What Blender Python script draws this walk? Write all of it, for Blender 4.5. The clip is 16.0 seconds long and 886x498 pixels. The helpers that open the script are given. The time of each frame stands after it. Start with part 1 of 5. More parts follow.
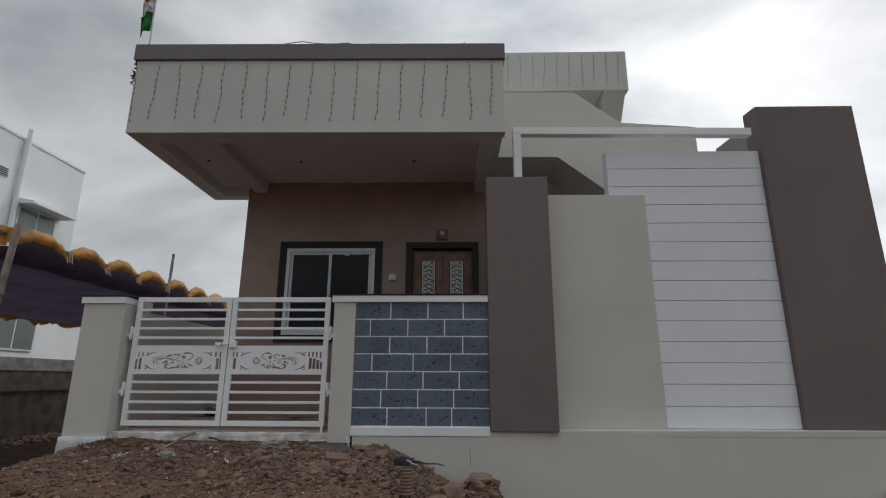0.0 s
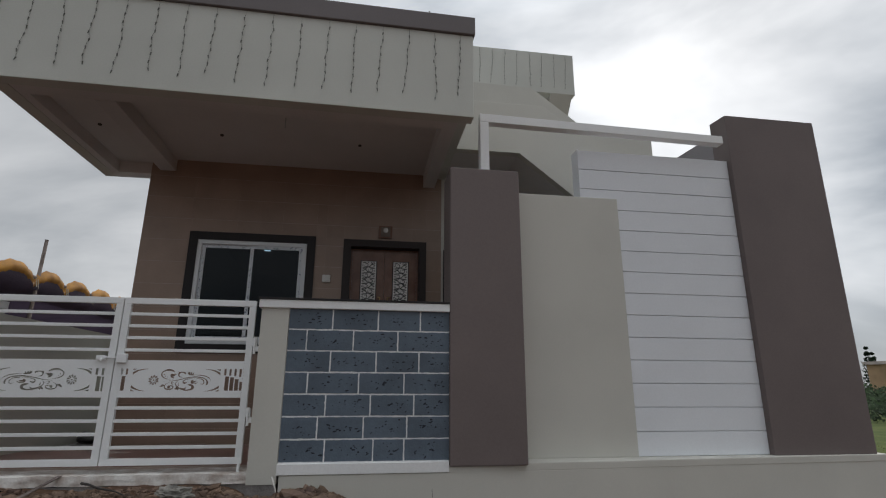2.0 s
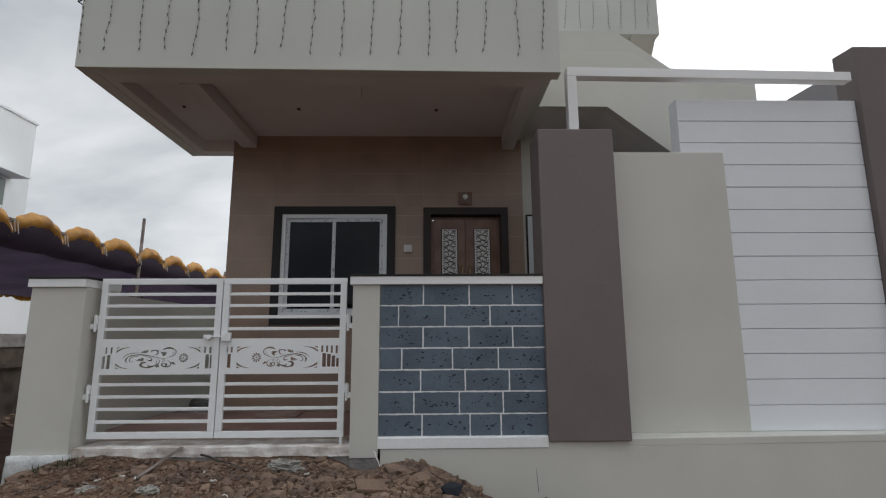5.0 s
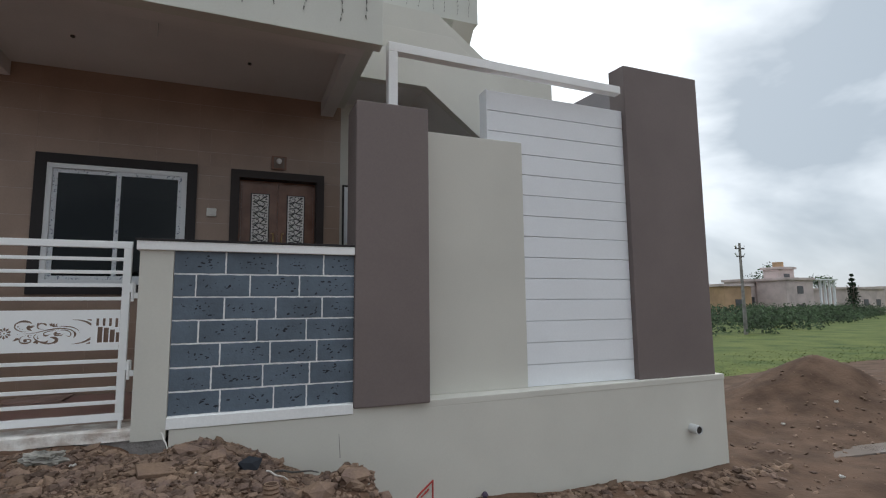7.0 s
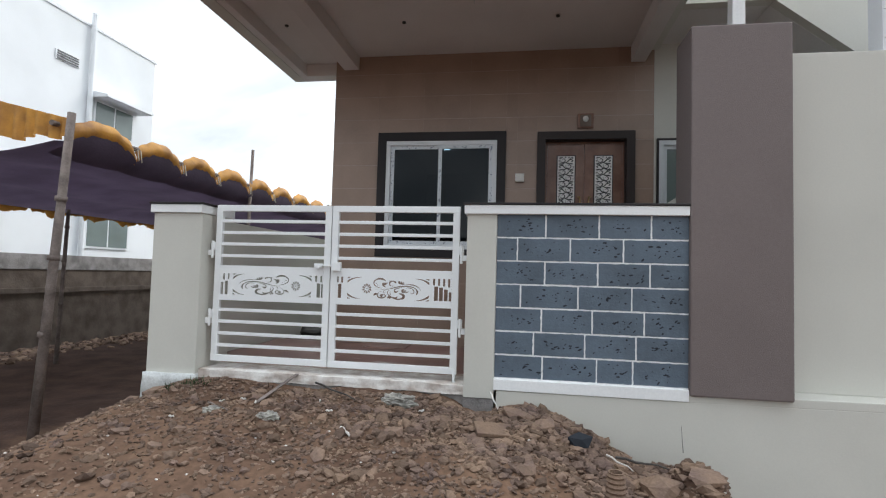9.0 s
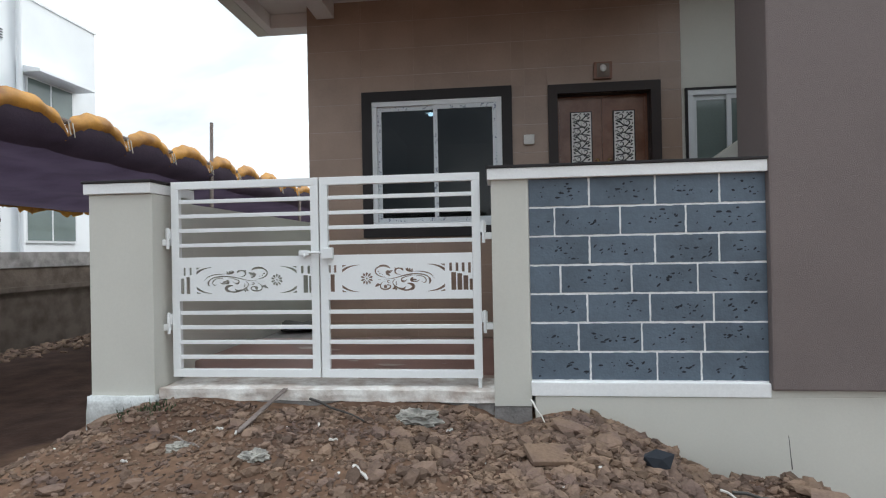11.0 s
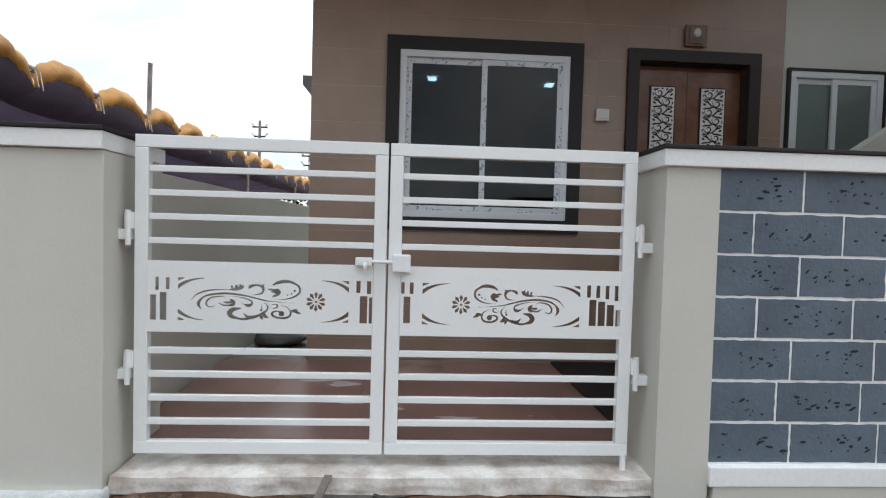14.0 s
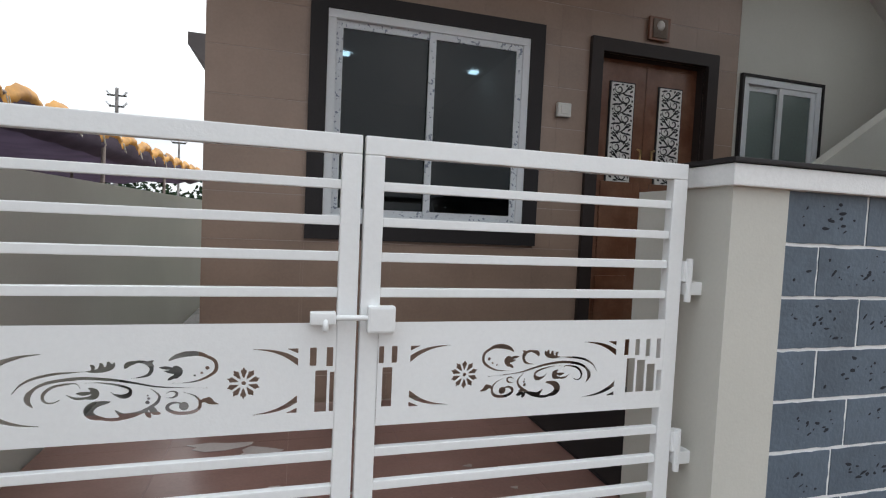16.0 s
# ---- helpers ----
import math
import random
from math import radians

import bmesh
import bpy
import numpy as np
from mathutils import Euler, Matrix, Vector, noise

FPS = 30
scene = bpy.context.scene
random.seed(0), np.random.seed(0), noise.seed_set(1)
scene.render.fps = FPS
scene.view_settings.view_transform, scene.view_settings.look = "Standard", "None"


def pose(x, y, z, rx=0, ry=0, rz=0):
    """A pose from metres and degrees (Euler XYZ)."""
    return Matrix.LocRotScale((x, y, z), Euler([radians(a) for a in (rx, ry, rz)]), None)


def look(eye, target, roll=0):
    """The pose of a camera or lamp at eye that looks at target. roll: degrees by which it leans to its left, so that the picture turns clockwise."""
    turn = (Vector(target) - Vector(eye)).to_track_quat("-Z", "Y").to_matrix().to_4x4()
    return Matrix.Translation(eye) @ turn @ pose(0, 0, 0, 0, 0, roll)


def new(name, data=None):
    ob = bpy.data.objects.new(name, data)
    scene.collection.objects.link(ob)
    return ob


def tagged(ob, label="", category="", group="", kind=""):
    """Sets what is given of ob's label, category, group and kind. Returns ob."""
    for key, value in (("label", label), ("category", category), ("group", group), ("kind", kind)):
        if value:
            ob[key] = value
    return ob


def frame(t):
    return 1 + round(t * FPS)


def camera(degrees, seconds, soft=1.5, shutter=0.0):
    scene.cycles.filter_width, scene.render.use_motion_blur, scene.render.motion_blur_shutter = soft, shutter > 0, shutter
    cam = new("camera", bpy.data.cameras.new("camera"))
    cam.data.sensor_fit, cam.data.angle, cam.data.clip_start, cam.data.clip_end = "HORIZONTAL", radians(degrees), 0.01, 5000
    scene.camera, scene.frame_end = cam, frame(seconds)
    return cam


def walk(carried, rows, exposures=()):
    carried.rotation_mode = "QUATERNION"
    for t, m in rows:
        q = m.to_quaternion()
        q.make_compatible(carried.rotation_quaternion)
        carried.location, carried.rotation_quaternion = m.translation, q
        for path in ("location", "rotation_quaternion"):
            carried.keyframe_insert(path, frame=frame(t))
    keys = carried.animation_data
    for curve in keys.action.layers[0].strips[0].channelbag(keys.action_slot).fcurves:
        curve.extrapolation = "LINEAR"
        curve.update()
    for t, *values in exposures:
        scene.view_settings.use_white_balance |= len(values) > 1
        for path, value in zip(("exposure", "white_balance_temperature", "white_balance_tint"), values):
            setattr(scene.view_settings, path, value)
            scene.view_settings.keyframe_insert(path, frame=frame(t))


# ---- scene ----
cam = camera(81.7, 16.0, soft=1.15)
METRES, EYE, TILT, LEAN, TURN = 6.0, 1.5, 0.0, 0.0, -0.2
PATH = [
    (0, (0.085, 0.188, 1.501), (0.034, 2.124, 1.999), 0.2),
    (0.5, (-0.018, 0.307, 1.515), (0.002, 2.244, 2.013), 0.4),
    (1, (-0.23, 0.551, 1.535), (-0.144, 2.486, 2.034), 1.0),
    (1.5, (-0.311, 0.771, 1.549), (-0.18, 2.705, 2.043), 0.8),
    (2, (-0.362, 1.103, 1.688), (-0.077, 3.015, 2.201), 0.3),
    (2.5, (-0.465, 1.186, 1.815), (-0.159, 3.076, 2.391), 0.5),
    (3, (-0.578, 1.234, 1.902), (-0.272, 3.112, 2.517), -0.5),
    (3.2, (-0.584, 1.264, 1.916), (-0.333, 3.141, 2.561), -0.8),
    (5.5, (-0.58, 1.287, 1.879), (-0.544, 3.269, 2.146), -0.3),
    (6, (-0.525, 1.26, 1.893), (-0.066, 3.192, 2.124), -0.7),
    (6.5, (-0.506, 1.253, 1.891), (0.171, 3.121, 2.116), -0.7),
    (7, (-0.535, 1.261, 1.884), (0.189, 3.111, 2.11), -0.6),
    (7.5, (-0.597, 1.301, 1.862), (-0.139, 3.234, 2.095), 0.3),
    (8, (-0.66, 1.41, 1.863), (-0.618, 3.399, 2.075), 1.1),
    (8.5, (-0.738, 1.595, 1.87), (-0.951, 3.575, 2.055), 1.3),
    (9, (-0.856, 1.767, 1.865), (-1.167, 3.741, 1.963), 1.6),
    (9.2, (-0.92, 1.848, 1.858), (-1.235, 3.821, 1.946), 1.6),
    (11.3, (-1.477, 2.735, 1.931), (-1.658, 4.727, 1.935), -1.0),
    (11.5, (-1.598, 2.841, 1.953), (-1.773, 4.833, 1.955), -0.4),
    (12, (-1.76, 3.034, 1.986), (-1.914, 5.028, 1.964), -0.1),
    (12.5, (-1.913, 3.259, 2.038), (-2.059, 5.254, 1.999), 0.2),
    (13, (-2.109, 3.426, 2.047), (-2.185, 5.424, 1.984), 1.0),
    (13.5, (-2.326, 3.572, 2.086), (-2.291, 5.571, 2.02), 1.5),
    (14, (-2.464, 3.83, 2.058), (-2.359, 5.826, 1.992), 1.6),
    (14.5, (-2.561, 4.031, 2.116), (-2.451, 6.026, 2.026), 1.7),
    (15, (-2.683, 4.253, 2.135), (-2.507, 6.242, 2.02), 2.6),
    (15.5, (-2.77, 4.472, 2.192), (-2.321, 6.418, 2.075), 2.5),
    (16, (-2.786, 4.664, 2.211), (-2.237, 6.584, 2.109), 2.6),
]
EXPOSURES = [(0, -0.54, 6700, 12), (3.2, -0.42, 6700, 12), (5.5, -0.03, 6650, 11), (7.5, 0.04, 6500, 10), (8.0, 0.04, 6500, 10), (8.5, 0.30, 6500, 10), (9.0, 0.65, 6500, 10), (12.0, 0.67, 6450, 8), (16.0, 0.68, 6650, 11)]
walk(cam, [(t, look(eye, target, roll)) for t, eye, target, roll in PATH], EXPOSURES)

# ---- world and sun: an overcast monsoon sky ----
world = bpy.data.worlds.new("world")
scene.world = world
world.use_nodes = True
wn, wl = world.node_tree.nodes, world.node_tree.links
wn.clear()
w_out = wn.new("ShaderNodeOutputWorld")
w_bg = wn.new("ShaderNodeBackground")
w_sky = wn.new("ShaderNodeTexSky")
w_sky.sky_type, w_sky.sun_disc = "NISHITA", False
w_sky.sun_elevation, w_sky.sun_rotation = radians(35), radians(42)
w_tc = wn.new("ShaderNodeTexCoord")
w_map = wn.new("ShaderNodeMapping")
w_map.inputs["Scale"].default_value = (1.0, 1.0, 1.9)
w_no = wn.new("ShaderNodeTexNoise")
w_no.inputs["Scale"].default_value, w_no.inputs["Detail"].default_value, w_no.inputs["Roughness"].default_value = 1.7, 6, 0.5
w_no.inputs["Distortion"].default_value = 0.35
w_ramp = wn.new("ShaderNodeValToRGB")
w_ramp.color_ramp.elements[0].position, w_ramp.color_ramp.elements[0].color = 0.37, (2.9, 3.4, 3.9, 1)
w_ramp.color_ramp.elements[1].position, w_ramp.color_ramp.elements[1].color = 0.64, (8.9, 9.4, 9.8, 1)
w_mix = wn.new("ShaderNodeMix")
w_mix.data_type = "RGBA"
w_mix.inputs["Factor"].default_value = 0.93
w_bg.inputs["Strength"].default_value = 0.1
w_dot = wn.new("ShaderNodeVectorMath")
w_dot.operation = "DOT_PRODUCT"
w_dot.inputs[1].default_value = (0.55, 0.61, 0.57)
w_glow = wn.new("ShaderNodeMapRange")
w_glow.interpolation_type = "SMOOTHSTEP"
w_glow.inputs["From Min"].default_value, w_glow.inputs["From Max"].default_value = 0.45, 1.05
w_glow.inputs["To Min"].default_value, w_glow.inputs["To Max"].default_value = 1.0, 1.7
w_mul = wn.new("ShaderNodeVectorMath")
w_mul.operation = "SCALE"
wl.new(w_tc.outputs["Generated"], w_dot.inputs[0])
wl.new(w_dot.outputs["Value"], w_glow.inputs["Value"])
w_sep = wn.new("ShaderNodeSeparateXYZ")
w_up = wn.new("ShaderNodeMapRange")
w_up.inputs["From Min"].default_value, w_up.inputs["From Max"].default_value = 0.62, 1.0
w_up.inputs["To Min"].default_value, w_up.inputs["To Max"].default_value = 1.0, 3.4
w_both = wn.new("ShaderNodeMath")
w_both.operation = "MULTIPLY"
wl.new(w_tc.outputs["Generated"], w_sep.inputs[0])
wl.new(w_sep.outputs["Z"], w_up.inputs["Value"])
wl.new(w_glow.outputs["Result"], w_both.inputs[0])
wl.new(w_up.outputs["Result"], w_both.inputs[1])
wl.new(w_both.outputs[0], w_mul.inputs["Scale"])
wl.new(w_ramp.outputs["Color"], w_mul.inputs[0])
wl.new(w_tc.outputs["Generated"], w_map.inputs["Vector"])
wl.new(w_map.outputs["Vector"], w_no.inputs["Vector"])
wl.new(w_no.outputs["Fac"], w_ramp.inputs["Fac"])
wl.new(w_sky.outputs["Color"], w_mix.inputs["A"])
wl.new(w_mul.outputs["Vector"], w_mix.inputs["B"])
wl.new(w_mix.outputs["Result"], w_bg.inputs["Color"])
wl.new(w_bg.outputs["Background"], w_out.inputs["Surface"])

sun = new("sun", bpy.data.lights.new("sun", "SUN"))
sun.data.energy, sun.data.angle, sun.data.color = 0.9, radians(25), (1.0, 0.96, 0.9)
sun.matrix_world = look((22, 24.4, 22.8), (0, 0, 0))

# ---- materials ----
def mat(name, color, rough=0.8, metal=0.0, big=0.12, fine=0.06, big_size=0.7, fine_size=60, bump=0.15, bump_size=120, tint=None, per=0.0, island=0.0, spec=0.5):
    """A surface with slow stains, fine grain and relief, in metres."""
    m = bpy.data.materials.new(name)
    m.use_nodes = True
    n, l = m.node_tree.nodes, m.node_tree.links
    b = n["Principled BSDF"]
    b.inputs["Roughness"].default_value, b.inputs["Metallic"].default_value = rough, metal
    b.inputs["Specular IOR Level"].default_value = spec
    geo = n.new("ShaderNodeNewGeometry")
    n1, n2, n3 = [n.new("ShaderNodeTexNoise") for _ in range(3)]
    for k, s, d in ((n1, big_size, 5), (n2, fine_size, 3), (n3, bump_size, 3)):
        k.inputs["Scale"].default_value, k.inputs["Detail"].default_value = s, d
        l.new(geo.outputs["Position"], k.inputs["Vector"])
    c = Vector(color)
    t = Vector(tint) if tint else c * (1 - big * 2.2)
    r1 = n.new("ShaderNodeValToRGB")
    r1.color_ramp.elements[0].position, r1.color_ramp.elements[1].position = 0.32, 0.62
    r1.color_ramp.elements[0].color, r1.color_ramp.elements[1].color = (*t, 1), (*c, 1)
    l.new(n1.outputs["Fac"], r1.inputs["Fac"])
    hsv = n.new("ShaderNodeHueSaturation")
    l.new(r1.outputs["Color"], hsv.inputs["Color"])
    ma = n.new("ShaderNodeMapRange")
    ma.inputs["To Min"].default_value, ma.inputs["To Max"].default_value = 1 - fine * 2, 1 + fine * 2
    l.new(n2.outputs["Fac"], ma.inputs["Value"])
    if per or island:
        oi = n.new("ShaderNodeObjectInfo")
        mr = n.new("ShaderNodeMapRange")
        mr.inputs["To Min"].default_value, mr.inputs["To Max"].default_value = 1 - (per or island), 1 + (per or island)
        l.new(geo.outputs["Random Per Island"] if island else oi.outputs["Random"], mr.inputs["Value"])
        mu = n.new("ShaderNodeMath")
        mu.operation = "MULTIPLY"
        l.new(ma.outputs["Result"], mu.inputs[0])
        l.new(mr.outputs["Result"], mu.inputs[1])
        l.new(mu.outputs[0], hsv.inputs["Value"])
    else:
        l.new(ma.outputs["Result"], hsv.inputs["Value"])
    l.new(hsv.outputs["Color"], b.inputs["Base Color"])
    if bump:
        bp = n.new("ShaderNodeBump")
        bp.inputs["Strength"].default_value, bp.inputs["Distance"].default_value = bump, 0.01
        l.new(n3.outputs["Fac"], bp.inputs["Height"])
        l.new(bp.outputs["Normal"], b.inputs["Normal"])
    return m


M_CREAM = mat("cream_paint", (0.60, 0.585, 0.53), 0.75, big=0.05, fine=0.02, bump=0.07, bump_size=90)
M_CANOPY = mat("canopy_paint", (0.62, 0.625, 0.575), 0.8, big=0.05, fine=0.03)
M_WHITE = mat("white_paint", (0.80, 0.82, 0.85), 0.6, big=0.03, fine=0.02, bump=0.15)
M_TRIM = mat("white_trim_paint", (0.87, 0.87, 0.865), 0.6, big=0.05, fine=0.04, bump=0.10)
M_BROWN = mat("taupe_brown_paint", (0.180, 0.145, 0.138), 0.75, big=0.08, fine=0.05, bump=0.28, bump_size=160)
M_BAND = mat("grey_violet_paint", (0.19, 0.17, 0.172), 0.8, big=0.06, fine=0.05)
M_SOFFIT = mat("soffit_paint", (0.70, 0.675, 0.665), 0.85, big=0.06, fine=0.03)
M_TILE = mat("brown_wall_tile", (0.325, 0.225, 0.172), 0.35, big=0.07, fine=0.05, big_size=2.5, bump=0.06, bump_size=40, per=0.04)
M_GROUT = mat("tile_grout", (0.50, 0.40, 0.34), 0.8)
M_GRANITE = mat("dark_granite", (0.024, 0.020, 0.021), 0.55, fine=0.25, fine_size=220, bump=0.03, spec=0.3)
M_UPVC = mat("white_upvc", (0.72, 0.74, 0.76), 0.35, big=0.03, fine=0.02, bump=0)
M_FARG = mat("grey_violet_wall", (0.34, 0.32, 0.33), 0.8)
M_FILM = mat("printed_film", (0.62, 0.65, 0.69), 0.35, big=0.2, big_size=42, fine=0.05, tint=(0.30, 0.33, 0.40), bump=0)
M_GATE = mat("white_gate_enamel", (0.86, 0.87, 0.87), 0.32, big=0.03, fine=0.02, bump=0.05)
M_BLOCK = mat("blue_grey_block_paint", (0.110, 0.145, 0.186), 0.6, big=0.12, fine=0.10, big_size=3, fine_size=25, bump=0.3, bump_size=60, per=0.06)
M_PIT = mat("dark_pit", (0.018, 0.022, 0.030), 0.9, bump=0)
M_ROUGH = mat("rough_cement", (0.62, 0.63, 0.62), 0.9, big=0.15, fine=0.12, big_size=5, bump=0.9, bump_size=25)
M_THRESH = mat("dirty_whitewash", (0.80, 0.77, 0.73), 0.85, big=0.2, fine=0.08, big_size=7, bump=0.8, bump_size=25, tint=(0.46, 0.38, 0.33))
M_CEMENT = mat("bare_cement", (0.33, 0.31, 0.30), 0.95, big=0.2, fine=0.12, big_size=4, bump=0.8, bump_size=40, spec=0.12)
M_FLOOR = mat("mauve_floor_tile", (0.30, 0.17, 0.145), 0.30, big=0.10, fine=0.08, big_size=1.8, bump=0.04, tint=(0.22, 0.12, 0.10), per=0.05)
M_GRANITEB = mat("brown_granite", (0.036, 0.026, 0.024), 0.5, fine=0.25, fine_size=220, bump=0.03, spec=0.3)
M_WOOD = mat("teak_wood", (0.21, 0.098, 0.058), 0.32, big=0.15, fine=0.12, big_size=6, bump=0.1, tint=(0.15, 0.055, 0.028))
M_JALI = mat("cream_lattice", (0.85, 0.83, 0.80), 0.5, bump=0)
M_DARK = mat("dark_backing", (0.02, 0.018, 0.018), 0.5, bump=0)
M_BRASS = mat("brass", (0.55, 0.38, 0.18), 0.3, 0.9, bump=0)
M_PLASTIC = mat("ivory_plastic", (0.72, 0.70, 0.66), 0.35, bump=0)
for el, p_, c_ in zip([e for e in M_FILM.node_tree.nodes if e.bl_idname == "ShaderNodeValToRGB"][0].color_ramp.elements, (0.36, 0.41), ((0.20, 0.23, 0.30, 1), (0.66, 0.69, 0.72, 1))):
    el.position, el.color = p_, c_
M_STEEL = mat("dark_steel", (0.06, 0.055, 0.05), 0.6, 0.3, bump=0.2)
M_TIMBER = mat("weathered_timber", (0.25, 0.205, 0.185), 0.9, big=0.2, fine=0.15, big_size=6, bump=0.7, bump_size=50, spec=0.12)
M_ORANGE = mat("orange_cloth", (0.62, 0.30, 0.05), 0.6, big=0.15, fine=0.06, big_size=4, tint=(0.30, 0.13, 0.03), bump=0.3, bump_size=30)
M_PURPLE = mat("purple_cloth", (0.110, 0.082, 0.130), 0.8, big=0.15, fine=0.08, big_size=2, bump=0.3, bump_size=30)
M_ROPE = mat("pale_rope", (0.55, 0.50, 0.42), 0.9)
M_H2 = mat("neighbour_white_paint", (0.80, 0.82, 0.84), 0.8, big=0.04, fine=0.02)
M_STONE = mat("wall_stone", (0.20, 0.160, 0.132), 0.9, big=0.2, fine=0.15, big_size=3, bump=0.8, bump_size=20, per=0.25, spec=0.12)
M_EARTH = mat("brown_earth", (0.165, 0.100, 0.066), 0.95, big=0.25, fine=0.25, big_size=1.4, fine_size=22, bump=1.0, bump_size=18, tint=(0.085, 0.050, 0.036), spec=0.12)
M_RUBBLE = mat("rubble_stone", (0.195, 0.132, 0.094), 0.9, island=0.42, big=0.25, fine=0.15, big_size=4, bump=0.6, bump_size=50, tint=(0.13, 0.09, 0.075), spec=0.12)
M_GRASS = mat("field_grass", (0.098, 0.118, 0.030), 0.9, big=0.3, fine=0.3, big_size=0.55, fine_size=9, tint=(0.040, 0.068, 0.014), spec=0.12)
M_LEAF = mat("leaf_green", (0.055, 0.085, 0.042), 0.8, island=0.5, big=0.25, fine=0.2, big_size=0.8, spec=0.12)
M_LEAFD = mat("dark_leaf_green", (0.022, 0.042, 0.02), 0.8, island=0.5, big=0.25, fine=0.2, big_size=0.8, spec=0.12)
M_PLASTIC_W = mat("white_litter", (0.65, 0.62, 0.58), 0.6)
M_PVC = mat("grey_pvc", (0.55, 0.56, 0.56), 0.4, bump=0)
M_RED = mat("red_paint", (0.45, 0.06, 0.05), 0.5, bump=0)
M_ORHOUSE = mat("far_orange_wall", (0.50, 0.33, 0.20), 0.9)
M_FARW = mat("far_pale_wall", (0.62, 0.52, 0.50), 0.9)
M_FARD = mat("far_window_dark", (0.07, 0.07, 0.08), 0.4, bump=0)
M_WATER = mat("puddle_water", (0.22, 0.19, 0.17), 0.04, bump=0.02)
for m_ in (M_ORANGE, M_PURPLE):
    # thin cloth lets part of the daylight through
    n_, l_ = m_.node_tree.nodes, m_.node_tree.links
    tl, mx = n_.new("ShaderNodeBsdfTranslucent"), n_.new("ShaderNodeMixShader")
    mx.inputs[0].default_value = 0.22
    l_.new(n_["Principled BSDF"].inputs["Base Color"].links[0].from_socket, tl.inputs["Color"])
    l_.new(n_["Principled BSDF"].outputs[0], mx.inputs[1])
    l_.new(tl.outputs[0], mx.inputs[2])
    l_.new(mx.outputs[0], n_["Material Output"].inputs["Surface"])
M_GREEN = mat("flag_green", (0.04, 0.30, 0.07), 0.7, bump=0)
M_SAFF = mat("flag_saffron", (0.75, 0.25, 0.04), 0.7, bump=0)
M_WIRE = mat("wire_brown", (0.07, 0.07, 0.05), 0.6, bump=0)
M_PANE = mat("pale_pane", (0.17, 0.21, 0.20), 0.12, bump=0)
M_BAGM = mat("dirty_bag_plastic", (0.36, 0.34, 0.30), 0.5, big=0.3, big_size=12)
M_BULB = mat("small_bulb", (0.12, 0.12, 0.10), 0.3, bump=0)
M_LAMP = bpy.data.materials.new("room_lamp_glow")
M_LAMP.use_nodes = True
M_LAMP.node_tree.nodes["Principled BSDF"].inputs["Emission Color"].default_value = (1, 1, 1, 1)
M_LAMP.node_tree.nodes["Principled BSDF"].inputs["Emission Strength"].default_value = 14


def glass(name, tint, clear):
    """Window glass: part clear pane, part glossy; the darker the tint, the less shows behind."""
    m = bpy.data.materials.new(name)
    m.use_nodes = True
    n, l = m.node_tree.nodes, m.node_tree.links
    n.clear()
    out = n.new("ShaderNodeOutputMaterial")
    tr, gl, mx, fr = n.new("ShaderNodeBsdfTransparent"), n.new("ShaderNodeBsdfGlossy"), n.new("ShaderNodeMixShader"), n.new("ShaderNodeFresnel")
    tr.inputs["Color"].default_value = (*[c * clear for c in tint], 1)
    gl.inputs["Roughness"].default_value = 0.02
    fr.inputs["IOR"].default_value = 1.42
    l.new(fr.outputs[0], mx.inputs[0])
    l.new(tr.outputs[0], mx.inputs[1])
    l.new(gl.outputs[0], mx.inputs[2])
    l.new(mx.outputs[0], out.inputs["Surface"])
    return m


M_GLASS = glass("tinted_glass", (0.68, 0.88, 1.0), 0.23)
M_GLASS2 = glass("green_glass", (0.75, 0.95, 0.9), 0.6)


# ---- building helpers ----
def world_of(o):
    return Matrix.Identity(4) if o is None else world_of(o.parent) @ o.matrix_parent_inverse @ o.matrix_basis


def thing(name, label, category, at=(0, 0, 0), group="", kind=""):
    ob = new(name)
    ob.matrix_basis = Matrix.Translation(at)
    return tagged(ob, label, category, group, kind)


def part(name, bm, material, parent=None, label="", category="", group="", kind="", smooth=False):
    """One mesh object, given in world coordinates, under its parent."""
    me = bpy.data.meshes.new(name)
    if isinstance(bm, bmesh.types.BMesh):
        bmesh.ops.recalc_face_normals(bm, faces=bm.faces)
        bm.to_mesh(me)
        bm.free()
    else:
        me.from_pydata(*bm)
    for m in (material if isinstance(material, (list, tuple)) else [material]):
        me.materials.append(m)
    if smooth:
        me.shade_smooth()
    ob = new(name, me)
    if parent:
        ob.parent = parent
        ob.matrix_parent_inverse = world_of(parent).inverted()
    return tagged(ob, label, category, group, kind)


def box(x0, x1, y0, y1, z0, z1, bm=None, bevel=0.0):
    own = bmesh.new()
    v = bmesh.ops.create_cube(own, size=1, matrix=pose((x0 + x1) / 2, (y0 + y1) / 2, (z0 + z1) / 2) @ Matrix.Diagonal((x1 - x0, y1 - y0, z1 - z0, 1)))["verts"]
    if bevel:
        bmesh.ops.bevel(own, geom=own.edges[:], offset=bevel, segments=2, affect="EDGES", profile=0.6)
    return merge(bm, own)


def merge(bm, own):
    if bm is None:
        return own
    me = bpy.data.meshes.new("tmp")
    own.to_mesh(me)
    own.free()
    bm.from_mesh(me)
    bpy.data.meshes.remove(me)
    return bm


